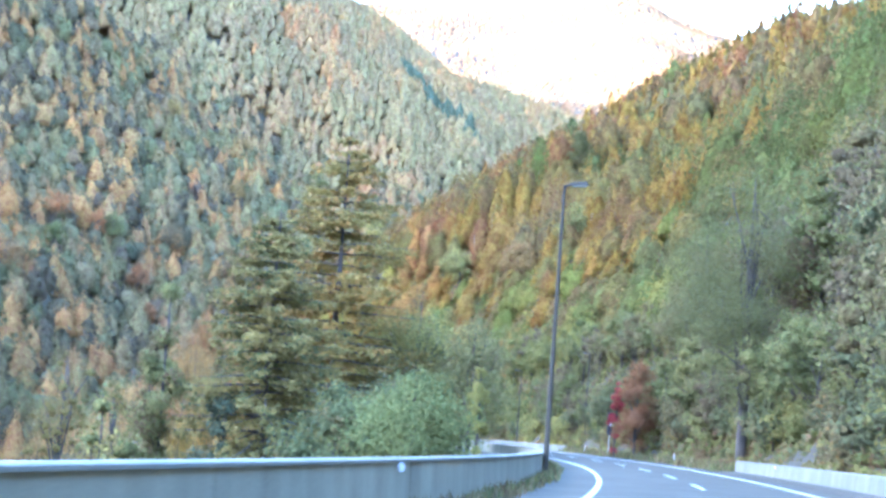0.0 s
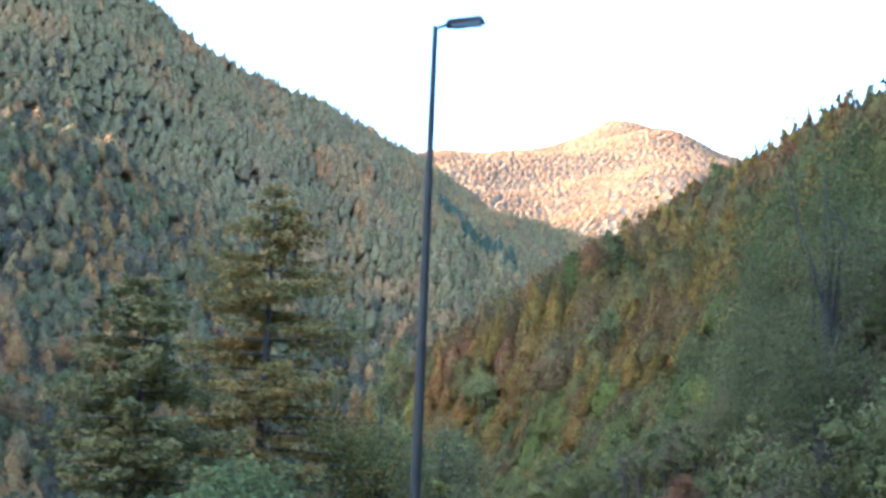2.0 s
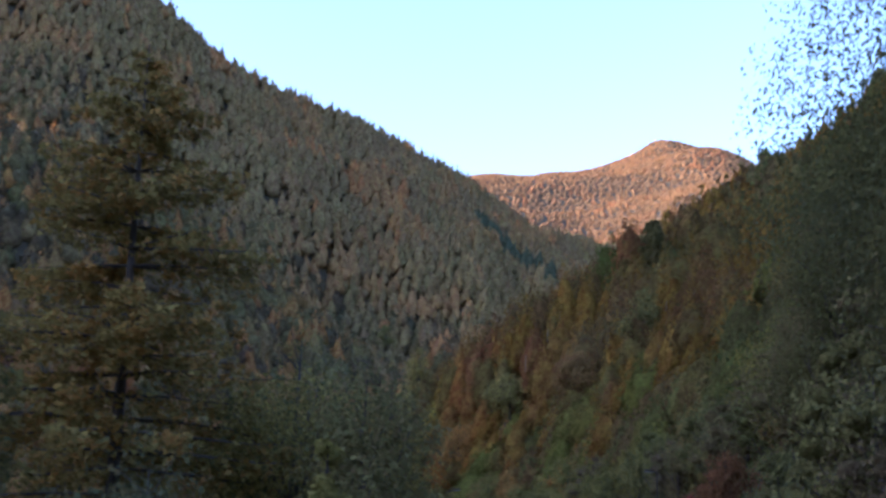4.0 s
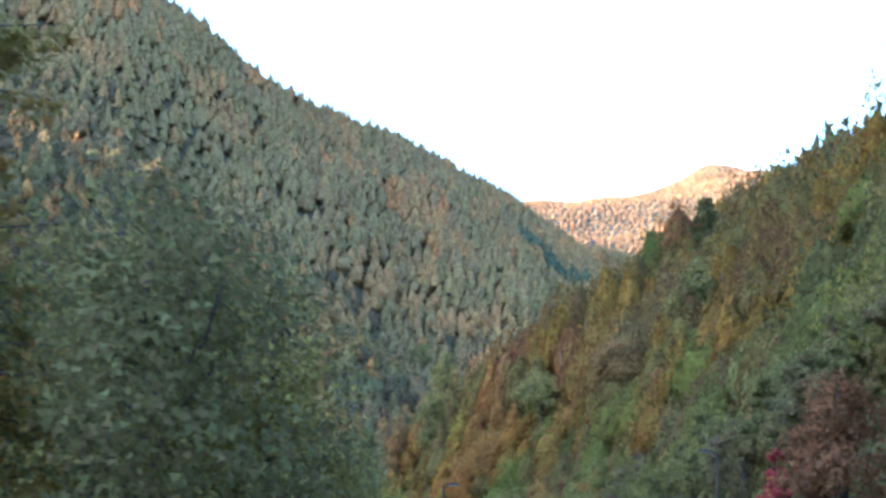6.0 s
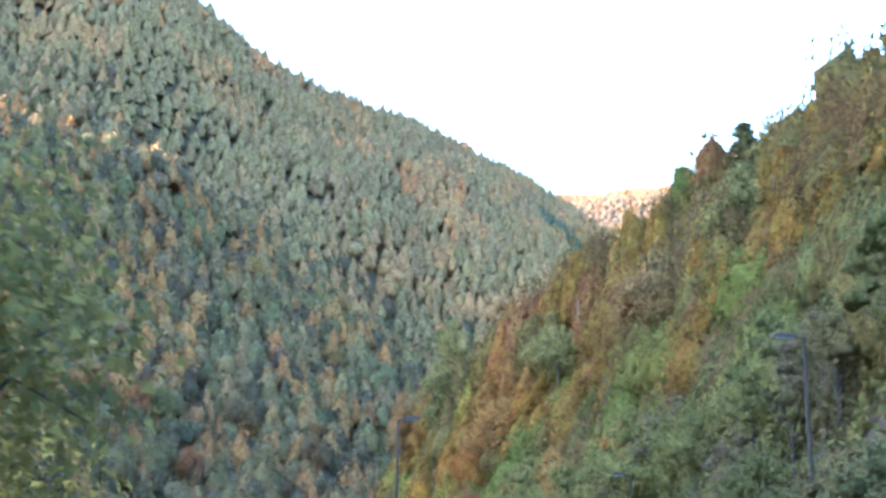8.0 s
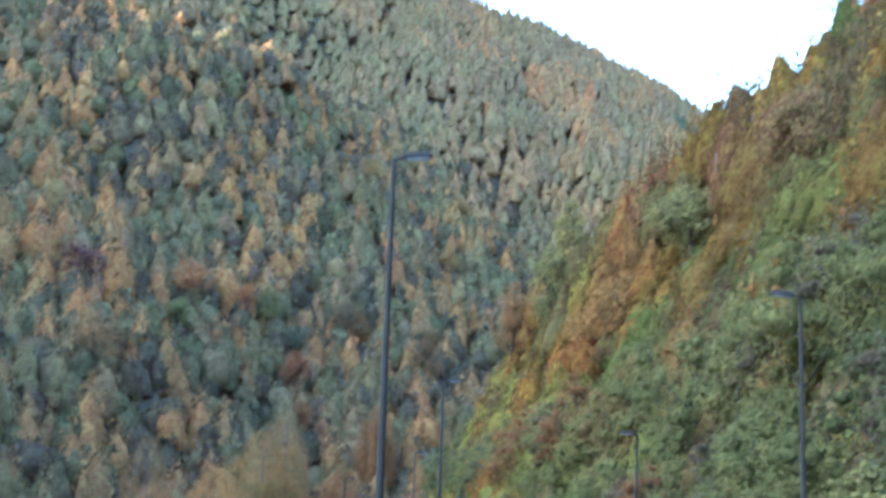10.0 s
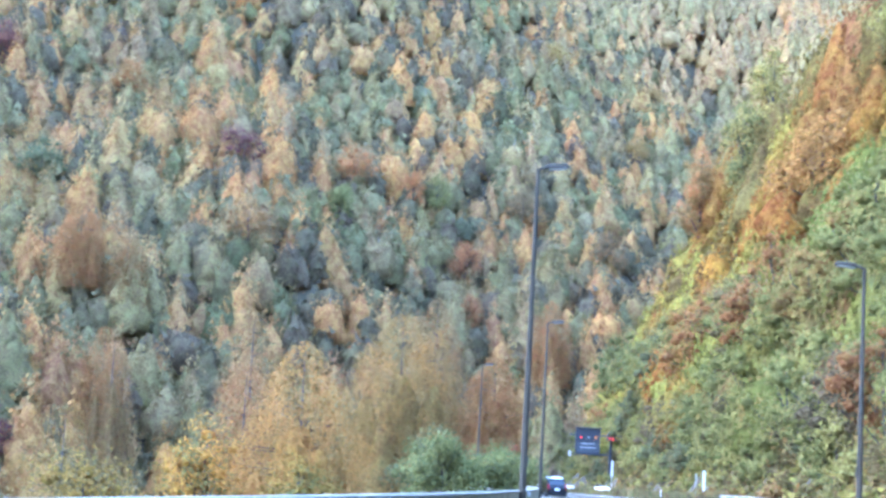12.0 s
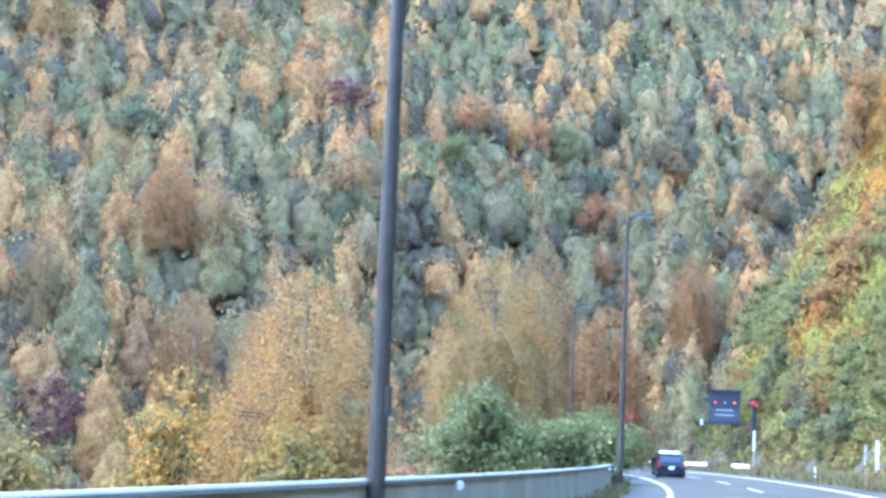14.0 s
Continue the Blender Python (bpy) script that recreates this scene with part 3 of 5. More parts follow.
# muted tints and the high gain below put distance haze into the leaf colour
ti, pick = tints_for(["moss", "dun", "tan", "moss", "olive", "dun", "copper", "tan", "olive", "moss"], [4, 4, 4, 3, 2, 4, 1.2, 4, 3, 2], p3, 130, 5, mute=0.35)
ti = ti * [1.08, 0.99, 0.86]
n = len(p3)
cone = rng.uniform(size=n) < 0.72
belt = (abs(p3[:, 1] - 728 + 1.45 * (p3[:, 0] + 28)) < 13) & (p3[:, 0] > -34) & (p3[:, 0] < 14)
ti[belt] = (0.075, 0.082, 0.042)
cone |= belt
rad = np.where(cone, rng.uniform(3.4, 4.7, n), rng.uniform(3.7, 5.6, n))
plant("ridge_woods", p3, rad, np.where(cone, rad * 1.85, rad * 1.4) * rng.uniform(0.85, 1.2, n), FAR_POINTED + FAR_DOMES, np.where(cone, rng.integers(0, 6, n), rng.integers(6, 12, n)), ti,
      "olive and brown autumn woods on the high ridge, tints paled for haze", 1.85)

# the spur's woods across the river
p = scatter(-420, 20, 285, 600, 6.9)
z = land(p[:, 0], p[:, 1])
s_, u_ = road_uv(p[:, 0], p[:, 1])
hs_, hu_ = hill_uv(p[:, 0], p[:, 1])
ok = (u_ < -38) | ((s_ > 352) & ((hu_ < 14) | (hs_ > 396)))
sight = np.degrees(np.arctan2(p[:, 0] - 8, p[:, 1] - 100))
ok &= (np.degrees(np.arctan2(p[:, 0] - 3, p[:, 1] - 187)) > -54) & (sight < 5) & (p[:, 1] < 570)
p3 = np.column_stack([p, z - 0.8])[ok]
ti, pick = tints_for(["teal", "moss", "fir", "olive", "dun", "larch", "copper", "russet", "tan", "copper", "dun", "olive", "fir", "moss", "teal"], [2.5, 2.5, 2.5, 3, 2.5, 3, 2.6, 1.0, 2.4, 2, 2.5, 3, 2.5, 2.5, 2.5], p3, 60, 12, mute=0.22)
ti[:, 0] = np.minimum(ti[:, 0], 1.8 * ti[:, 1])
ti = ti * [1.07, 1.0, 0.86]
n = len(p3)
dark_ = np.isin(pick, [0, 14])
point = np.where(dark_, rng.uniform(size=n) < 0.45, rng.uniform(size=n) < 0.88)
rad = np.where(point, rng.uniform(4.6, 7.2, n), rng.uniform(4.8, 7.0, n)) * np.clip(1.75 - p3[:, 1] / 560, 0.95, 1.22)
hgt = np.where(point, rad * rng.uniform(1.5, 2.1, n), rad * rng.uniform(1.35, 1.75, n)) * np.where(dark_, 0.85, 1.0)
lift = np.column_stack([np.zeros((n, 2)), np.where(rng.uniform(size=n) < 0.14, 3.2, rng.uniform(-1.0, 1.0, n))])
kind_ = np.where(point, rng.integers(0, 8, n), 9 + rng.integers(0, 6, n))
close = p3[:, 1] < 440
for part_, name_, crowns in ((close, "spur_woods", FINE_POINTED + FINE_DOMES), (~close, "upper_spur_woods", MID_POINTED + MID_POINTED[:1] + MID_DOMES)):
    plant(name_, (p3 + lift)[part_], rad[part_], hgt[part_], crowns, kind_[part_], ti[part_], "mixed autumn woods, olive, brown and orange, across the river", 1.6)
under = scatter(-400, 10, 288, 590, 5.8)
s_, u_ = road_uv(under[:, 0], under[:, 1])
hs_, hu_ = hill_uv(under[:, 0], under[:, 1])
ok = ((u_ < -36) | ((s_ > 352) & ((hu_ < 14) | (hs_ > 396)))) & (np.degrees(np.arctan2(under[:, 0] - 3, under[:, 1] - 187)) > -54)
under = under[ok]
u3 = np.column_stack([under, land(under[:, 0], under[:, 1]) - 0.6])
ut, _ = tints_for(["teal", "fir", "slate", "dun"], [3, 3, 3, 2], u3, 40, 9)
m_ = len(u3)
plant("spur_understorey", u3, rng.uniform(4.6, 6.4, m_), rng.uniform(7.0, 10.5, m_), FAR_DOMES, rng.integers(0, 8, m_), ut, "dark green understorey in the woods across the river", 1.45)
bare = lift[:, 2] > 2.9
stems("spur_tree_stems", p3[bare], 11.0, 0.17, "pale slim tree stems in the woods across the river")

# the riverside below the wall
p = scatter(-190, -8, -60, 300, 8.2)
s_, u_ = road_uv(p[:, 0], p[:, 1])
sight = np.degrees(np.arctan2(p[:, 0] - 8, p[:, 1] - 20))
ok = (u_ < -24) & ((p[:, 1] > 96) | (np.degrees(np.arctan2(p[:, 0], p[:, 1] + 4)) < -27)) & ~((p[:, 1] > 170) & (u_ > -50))
p3 = np.column_stack([p, land(p[:, 0], p[:, 1]) - 0.5])[ok]
ti, pick = tints_for(["olive", "green", "larch", "lime", "gold", "brown", "sage"], [4, 3, 3, 1.5, 1.5, 2, 1.5], p3, 50, 18)
n = len(p3)
rad, hgt, kind_ = rng.uniform(4.2, 6.4, n), rng.uniform(8.5, 13.0, n), rng.integers(0, 6, n)
close = np.hypot(p3[:, 0], p3[:, 1] - 150) < 95
mid_ = ~close & (np.hypot(p3[:, 0], p3[:, 1] - 170) < 150)
for part_, name_, crowns in ((close, "riverside_trees", FINE_DOMES), (mid_, "riverside_thicket", MID_DOMES), (~close & ~mid_, "riverside_woods", FAR_DOMES)):
    plant(name_, p3[part_], rad[part_], hgt[part_], crowns, kind_[part_], ti[part_], "olive and russet trees along the river below the wall")

# the hill beside the road
p = scatter(-140, 260, 10, 460, 4.6)
hs_, hu_ = hill_uv(p[:, 0], p[:, 1])
s_, u_ = road_uv(p[:, 0], p[:, 1])
ok = (hu_ > 24) & (u_ > 12) & (hu_ < 150) & (hs_ > 30)
steep = scatter(-140, 120, 10, 460, 3.1)
sh_, su_ = hill_uv(steep[:, 0], steep[:, 1])
steep = steep[(su_ > np.where(sh_ > 215, 11.5, 15.0)) & (su_ < 25) & (sh_ > 30) & (sh_ < 345) & (road_uv(steep[:, 0], steep[:, 1])[1] > 11)]
p = np.concatenate([p[ok], steep])
hs_, hu_ = hill_uv(p[:, 0], p[:, 1])
z = land(p[:, 0], p[:, 1])
keep = (hs_ < 400) & (z > -34)
p3 = np.column_stack([p, z - 0.6])[keep]
hs_, hu_ = hs_[keep], hu_[keep]
ti, pick = tints_for(["olive", "green", "dun", "olive", "brown", "bare", "rust", "larch", "green"], [4, 3, 2.2, 1.6, 2.0, 1.0, 2.0, 4, 2.0], p3, 48, 30)
n = len(p3)
low_t, _ = tints_for(["lime", "leaf", "olive", "lime", "sage", "dun", "leaf"], [3, 2, 3, 2, 2, 2, 2], p3, 26, 3)
mid_t, _ = tints_for(["bare", "olive", "leaf", "dun", "honey", "copper", "tan"], [3, 2, 2.5, 2, 1.5, 1.5, 2], p3, 24, 16)
nose_t, _ = tints_for(["leaf", "amber", "olive", "citron", "copper", "fresh", "honey", "leaf"], [3, 2, 2, 1.5, 2.5, 2, 2, 2], p3, 26, 22)
edge_ = hu_ + 2.5 * rng.normal(size=n)
ti = np.where((edge_ < 17)[:, None], low_t, np.where((edge_ < 23)[:, None], mid_t, ti))
ti = np.where(((hs_ > 262) & (edge_ < 26))[:, None], nose_t, ti)
upper = (hs_ > 165 + 10 * rng.normal(size=n)) & (hu_ > 21)
near_t, _ = tints_for(["olive", "green", "sage", "olive", "dun", "leaf"], [3, 3, 2, 2, 1, 2], p3, 26, 8)
ti = np.where(((hs_ < 175 + 8 * rng.normal(size=n)) & (edge_ > 17))[:, None], near_t, ti)
cone = np.where(upper, rng.uniform(size=n) < 0.65, rng.uniform(size=n) < 0.15)
ti = np.where((cone & upper & (hs_ < 325) & (rng.uniform(size=n) < np.where(hs_ < 262, 0.72, 0.5)))[:, None], np.array(PAL["honey"]) * [1.0, 0.98, 0.82] * rng.uniform(0.75, 1.12, (n, 1)), ti)
ti[:, 0] = np.minimum(ti[:, 0], np.where(hs_ > 250, 2.0, 1.6) * ti[:, 1])
ti = ti * [1.08, 1.0, 0.72]
slope_ = hu_ < 25
rad = np.where(cone, rng.uniform(2.8, 4.0, n), rng.uniform(2.8, 4.6, n)) * np.where(slope_, 0.88, np.where(hu_ > 27, 1.15, 1.0))
hgt = np.where(cone, rad * rng.uniform(1.8, 2.2, n), rad * rng.uniform(1.6, 2.0, n))
hgt = hgt * np.where(slope_, 0.85, np.where((hs_ > 60) & (hs_ < 310), np.where(hu_ > 27, np.where(hs_ < 165, 1.75, 1.38), 1.2), 1.0))
close = (hs_ < 150) & slope_ & (hs_ > 80) | (hs_ > 90) & (hs_ < 230) & (hu_ < 29) & ~slope_
face_ = ~close & (slope_ | (hu_ < 64) & (hs_ > 80))
for part_, name_, cones, domes in ((close, "hillside_woods", NEAR_CONES, NEAR_DOMES), (face_, "hill_face_woods", HILL_POINTED, HILL_DOMES), (~close & ~face_, "hilltop_woods", FAR_POINTED, FAR_DOMES)):
    m_ = int(part_.sum())
    kind_ = np.where(cone[part_], rng.integers(0, len(cones), m_), len(cones) + rng.integers(0, len(domes), m_))
    plant(name_, p3[part_], rad[part_], hgt[part_], cones + domes, kind_, ti[part_], "dense green, olive and rust autumn woods on the roadside hill", 1.0)
bare = (rng.uniform(size=n) < 0.12) & ~slope_
stems("hillside_tree_stems", p3[bare] + [-1.2, -1.2, 0], 5.5, 0.13, "pale slim tree stems on the roadside hill")

# the far mountain's woods
p = scatter(-420, 900, 940, 2480, 8.6)
z = land(p[:, 0], p[:, 1])
sight = np.degrees(np.arctan2(p[:, 0] - 10, p[:, 1] - 60))
ok = (sight > -8) & (sight < 18) & (z > 0.14 * p[:, 1])
p3 = np.column_stack([p, z + 1.2])[ok]
ti, pick = tints_for(["tan", "dun", "tan", "copper", "dun"], [3, 3, 3, 1, 3], p3, 300, 2, mute=0.55)
n = len(p3)
plant("mountain_woods", p3, rng.uniform(7.5, 9.5, n), rng.uniform(2.4, 3.4, n), [ogive_crown(tr, 2, 4, 0, 0.3, 1.0, 0.4) for _ in range(3)], rng.integers(0, 3, n), ti * [1.14, 0.91, 0.86],
      "rust-coloured woods on the far sunlit mountain", 1.7)

# undergrowth on the steep bank and below the wall
ur = np.random.default_rng(33)


def carpet(name, s_lo, s_hi, u_lo, u_hi, count, size, names, label, up=0.5):
    ss, uu = ur.uniform(s_lo, s_hi, count), ur.uniform(u_lo, u_hi, count)
    hd = np.interp(ss, HS, HILL)
    x_, y_ = np.interp(ss, HS, HX) + uu * np.cos(hd), np.interp(ss, HS, HY) - uu * np.sin(hd)
    zz = land(x_, y_)
    lump = rolling(x_, y_, 7.0, 2, 6)
    at_ = np.column_stack([x_, y_, zz + up * np.clip(0.6 + 0.9 * lump, 0.05, 2.2) * ur.uniform(0.3, 1.0, count) ** 0.5])
    t_, _ = tints_for(names, [1] * len(names), np.column_stack([x_, y_]), 9, 3, ur)
    ln = unit(np.array([-0.5, 0.0, 0.9]) + 0.4 * ur.normal(size=(count, 3)))
    tris = facing(leaf_tris(ur, at_, ln, size * ur.uniform(0.5, 1.4, count), 0.5), ln)
    return tagged(new(name, mesh_of(name, tris.reshape(-1, 3), np.arange(3 * count).reshape(-1, 3), LEAF, t_, normals=np.repeat(ln, 3, 0))), label, "undergrowth", kind="stuff")


carpet("bank_undergrowth", 10, 200, 9.0, 24.0, 70000, 0.26, ["leaf", "olive", "sage", "brown", "leaf", "lime", "bare"], "tangled green undergrowth on the steep roadside bank", 1.6)
carpet("far_bank_undergrowth", 180, 345, 9.0, 27.0, 80000, 0.28, ["leaf", "citron", "olive", "fresh", "honey", "copper"], "light green and yellow undergrowth on the steep roadside bank", 2.0)
carpet("far_bank_foot_undergrowth", 150, 345, 8.3, 11.5, 36000, 0.2, ["fresh", "olive", "citron", "tan"], "weeds and creepers at the foot of the far bank", 1.9)
carpet("bank_foot_weeds", 165, 300, 7.7, 9.8, 34000, 0.17, ["fresh", "olive", "tan", "dun", "citron"], "knee-high weeds where the bank meets the verge", 1.1)
carpet("bank_foot_undergrowth", 12, 230, 8.0, 11.5, 80000, 0.2, ["leaf", "olive", "lime", "brown", "sage"], "low weeds and creepers at the foot of the bank", 0.9)
carpet("valley_undergrowth", 32, 300, -40.0, -9.5, 46000, 0.17, ["green", "olive", "lime", "brown", "sage"], "green and brown undergrowth on the slope below the wall", 1.0)

# ---- single trees ----


def tube(pts, radii, sides=6):
    """A tapered stem through the points: vertices and quads."""
    pts = np.asarray(pts, float)
    vs, fs = [], []
    for i, pt in enumerate(pts):
        d = unit(pts[min(i + 1, len(pts) - 1)] - pts[max(i - 1, 0)])
        e = unit(np.cross(d, [0.31, 0.87, 0.2]))
        f = np.cross(d, e)
        for k in range(sides):
            a = 2 * math.pi * k / sides
            vs.append(pt + radii[i] * (math.cos(a) * e + math.sin(a) * f))
    for i in range(len(pts) - 1):
        for k in range(sides):
            fs.append((i * sides + k, i * sides + (k + 1) % sides, (i + 1) * sides + (k + 1) % sides, (i + 1) * sides + k))
    fs.append(tuple(range((len(pts) - 1) * sides, len(pts) * sides)))
    return vs, fs


def join(tubes):
    vs, fs = [], []
    for v, f in tubes:
        fs += [tuple(i + len(vs) for i in q) for q in f]
        vs += list(v)
    return np.array(vs), fs


def leafy(tris, normals, tint, r, vary=0.16, second=None, share=0.0):
    n = len(tris)
    tris = facing(tris, normals)
    # slightly more blue in each leaf tint, standing in for haze
    t = np.array(tint)[None] * [1.0, 1.02, 1.08] * (1 + vary * r.normal(size=(n, 1))).clip(0.4, 1.8)
    if second is not None:
        patch = 0.5 + 0.5 * np.sin(tris[:, 0, 0] * 1.1 + 2.0 * np.sin(tris[:, 0, 2] * 0.8) + tris[:, 0, 1] * 0.9)
        t = np.where((r.uniform(size=n) * 0.6 + 0.4 * patch < share)[:, None], np.array(second)[None], t)
    return mesh_of("crown", tris.reshape(-1, 3), np.arange(3 * n).reshape(-1, 3), LEAF, t, normals=np.repeat(normals, 3, 0))


def broadleaf(name, at, height, radius, tint, label, n=3500, leaf=0.2, seed=1, low=0.1, trunk_r=0.16, lumps=30, second=None, share=0.0, category="tree", bark=BARK, group="", lean=0.0, twigs=2, fill=0.45, core=2, limbs=14):
    """A broadleaf tree or bush: tapered trunk, limbs into the lumps, a crown of many leaves with gaps."""
    r = np.random.default_rng(seed)
    top = thing(name, at, label, category, group, turn=r.uniform(0, 360))
    base = height * low
    c = unit(r.normal(size=(lumps, 3))) * r.uniform(0.15, 0.86, (lumps, 1)) ** 0.7
    c = c * [radius, radius, (height - base) * 0.47] + [0, 0, base + (height - base) * 0.5]
    c[:, :2] *= (1.12 - 0.5 * np.clip(c[:, 2:] / height - 0.4, 0, 1))
    c[0] = (0, 0, height * 0.86)
    c[1] = (0.12 * radius, -0.08 * radius, height * 0.74)
    c[2] = (-0.1 * radius, 0.1 * radius, height * 0.66)
    c[:, 0] += lean * c[:, 2]
    tubes = [tube([(0, 0, -0.6), (0.05, 0.03, height * 0.25), (lean * height * 0.5 - 0.1, 0.08, height * 0.55), (lean * height, 0, height * 0.9)], [trunk_r * 1.3, trunk_r, trunk_r * 0.6, 0.02])]
    for k in range(min(lumps, limbs)):
        h0 = min(max(0.18, c[k, 2] / height - 0.25), 0.75) * height
        mid = (np.array([0, 0, h0]) + c[k]) / 2 + r.normal(size=3) * radius * 0.06 + [0, 0, 0.03 * height]
        limb = [tube([(lean * h0, 0, h0), mid, c[k]], [trunk_r * 0.42, trunk_r * 0.28, 0.015], 5)]
        for _ in range(twigs):
            tip = c[k] + unit(r.normal(size=3) + [0, 0, 0.3]) * radius * 0.3
            limb.append(tube([mid * 0.4 + c[k] * 0.6, tip], [trunk_r * 0.14, 0.01], 4))
        if group:
            tubes += limb
        else:
            v, f = join(limb)
            part("limb", mesh_of("limb", v, f, bark, smooth=True), None, top)
    v, f = join(tubes)
    part("trunk", mesh_of("trunk", v, f, bark, smooth=True), None, top)
    rad = r.uniform(0.24, 0.46, lumps) * radius
    which = r.choice(lumps, n, p=rad ** 2 / (rad ** 2).sum())
    d = unit(r.normal(size=(n, 3)) + [0, 0, 0.25])
    at_ = c[which] + d * (rad[which] * r.uniform(0.3, 1.3, n) ** 0.7)[:, None] * [1, 1, 0.85]
    at_[:, 2] = np.maximum(at_[:, 2], 0.15)
    core_v, core_f = [], []
    for k in range(lumps):
        iv, if_ = ICO[core]
        core_f.append(if_ + len(iv) * k)
        core_v.append(c[k] + iv * (rad[k] * fill * (1 + 0.14 * r.normal(size=len(iv))))[:, None] * [1, 1, 0.75])
    core_v = np.concatenate(core_v)
    core_v[:, 2] = np.maximum(core_v[:, 2], 0.1)
    core_f = np.concatenate(core_f)
    core_t = np.array(tint) * r.uniform(0.8, 1.1, (len(core_f), 1))
    if fill > 0:
        part("inner_foliage", mesh_of("inner_foliage", core_v, core_f, NEAR_MASS, core_t, smooth=True), None, top)
    out_ = unit((at_ - [0, 0, base + (height - base) * 0.45]) / [radius, radius, (height - base) * 0.5])
    ln = unit(d + 0.6 * out_ + [0, 0, 0.2] + 0.3 * r.normal(size=(n, 3)))
    part("crown", leafy(leaf_tris(r, at_, ln, leaf * r.uniform(0.55, 1.3, n), 0.5), ln, tint, r, second=second, share=share), None, top)
    return top


def larch(name, at, height, radius, tint, label, n=9000, leaf=0.16, seed=1, second=None, share=0.0, group=""):
    """A tall conifer: straight trunk, whorls of long level boughs with hanging sprays, gaps between them."""
    r = np.random.default_rng(seed)
    top = thing(name, at, label, "tree", group, turn=r.uniform(0, 360))
    tubes = [tube([(0, 0, -0.8), (0, 0, height * 0.5), (0.1, 0, height)], [height * 0.012, height * 0.008, 0.02], 7)]
    spots, ways = [], []
    h = height * 0.10
    while h < height * 0.985:
        f = 1 - h / height
        for _ in range(r.integers(6, 9)):
            a, ln = r.uniform(0, 2 * math.pi), radius * (f ** 0.64) * r.uniform(0.5, 1.1) + 0.3
            way = np.array([math.cos(a), math.sin(a)])
            rise = 0.16 * ln * (0.9 - 1.4 * f)
            pts = np.array([[way[0] * ln * q, way[1] * ln * q, h + rise * q - 0.10 * ln * q * q + 0.14 * ln * max(0, q - 0.7)] for q in (0, 0.35, 0.7, 1.0)])
            tubes.append(tube(pts, [0.02 + 0.012 * ln, 0.016 + 0.008 * ln, 0.012 + 0.004 * ln, 0.008], 4))
            m = max(8, int(34 * ln))
            q = r.uniform(0.12, 1.0, m) ** 0.8
            core = np.stack([np.interp(q, (0, 0.35, 0.7, 1), pts[:, i]) for i in range(3)], -1)
            wide = 0.20 * ln * (1.15 - q) + 0.15
            side = np.stack([-way[1] * np.ones(m), way[0] * np.ones(m), np.zeros(m)], -1)
            spots.append(core + side * (r.uniform(-1, 1, m) * wide)[:, None] + np.stack([np.zeros(m), np.zeros(m), -abs(r.normal(size=m)) * (0.10 + 0.045 * ln) - 0.02], -1))
            ways.append(np.tile([way[0] * 0.25, way[1] * 0.25, 1.0], (m, 1)))
        h += height * r.uniform(0.018, 0.032)
    for k, (v, f) in enumerate(tubes[:299]):
        part("bough" if k else "trunk", mesh_of("bough" if k else "trunk", np.array(v), f, BARK, smooth=True), None, top)
    spots, ways = np.concatenate(spots), np.concatenate(ways)
    rep = max(1, int(n / len(spots)))
    spots, ways = np.repeat(spots, rep, 0), np.repeat(ways, rep, 0)
    spots = spots + r.normal(size=spots.shape) * [0.12, 0.12, 0.07]
    ln = unit(unit(ways) + 0.35 * r.normal(size=spots.shape))
    part("crown", leafy(leaf_tris(r, spots, ln, leaf * r.uniform(0.5, 1.5, len(spots)), 0.5), ln, tint, r, second=second, share=share), None, top)
    return top


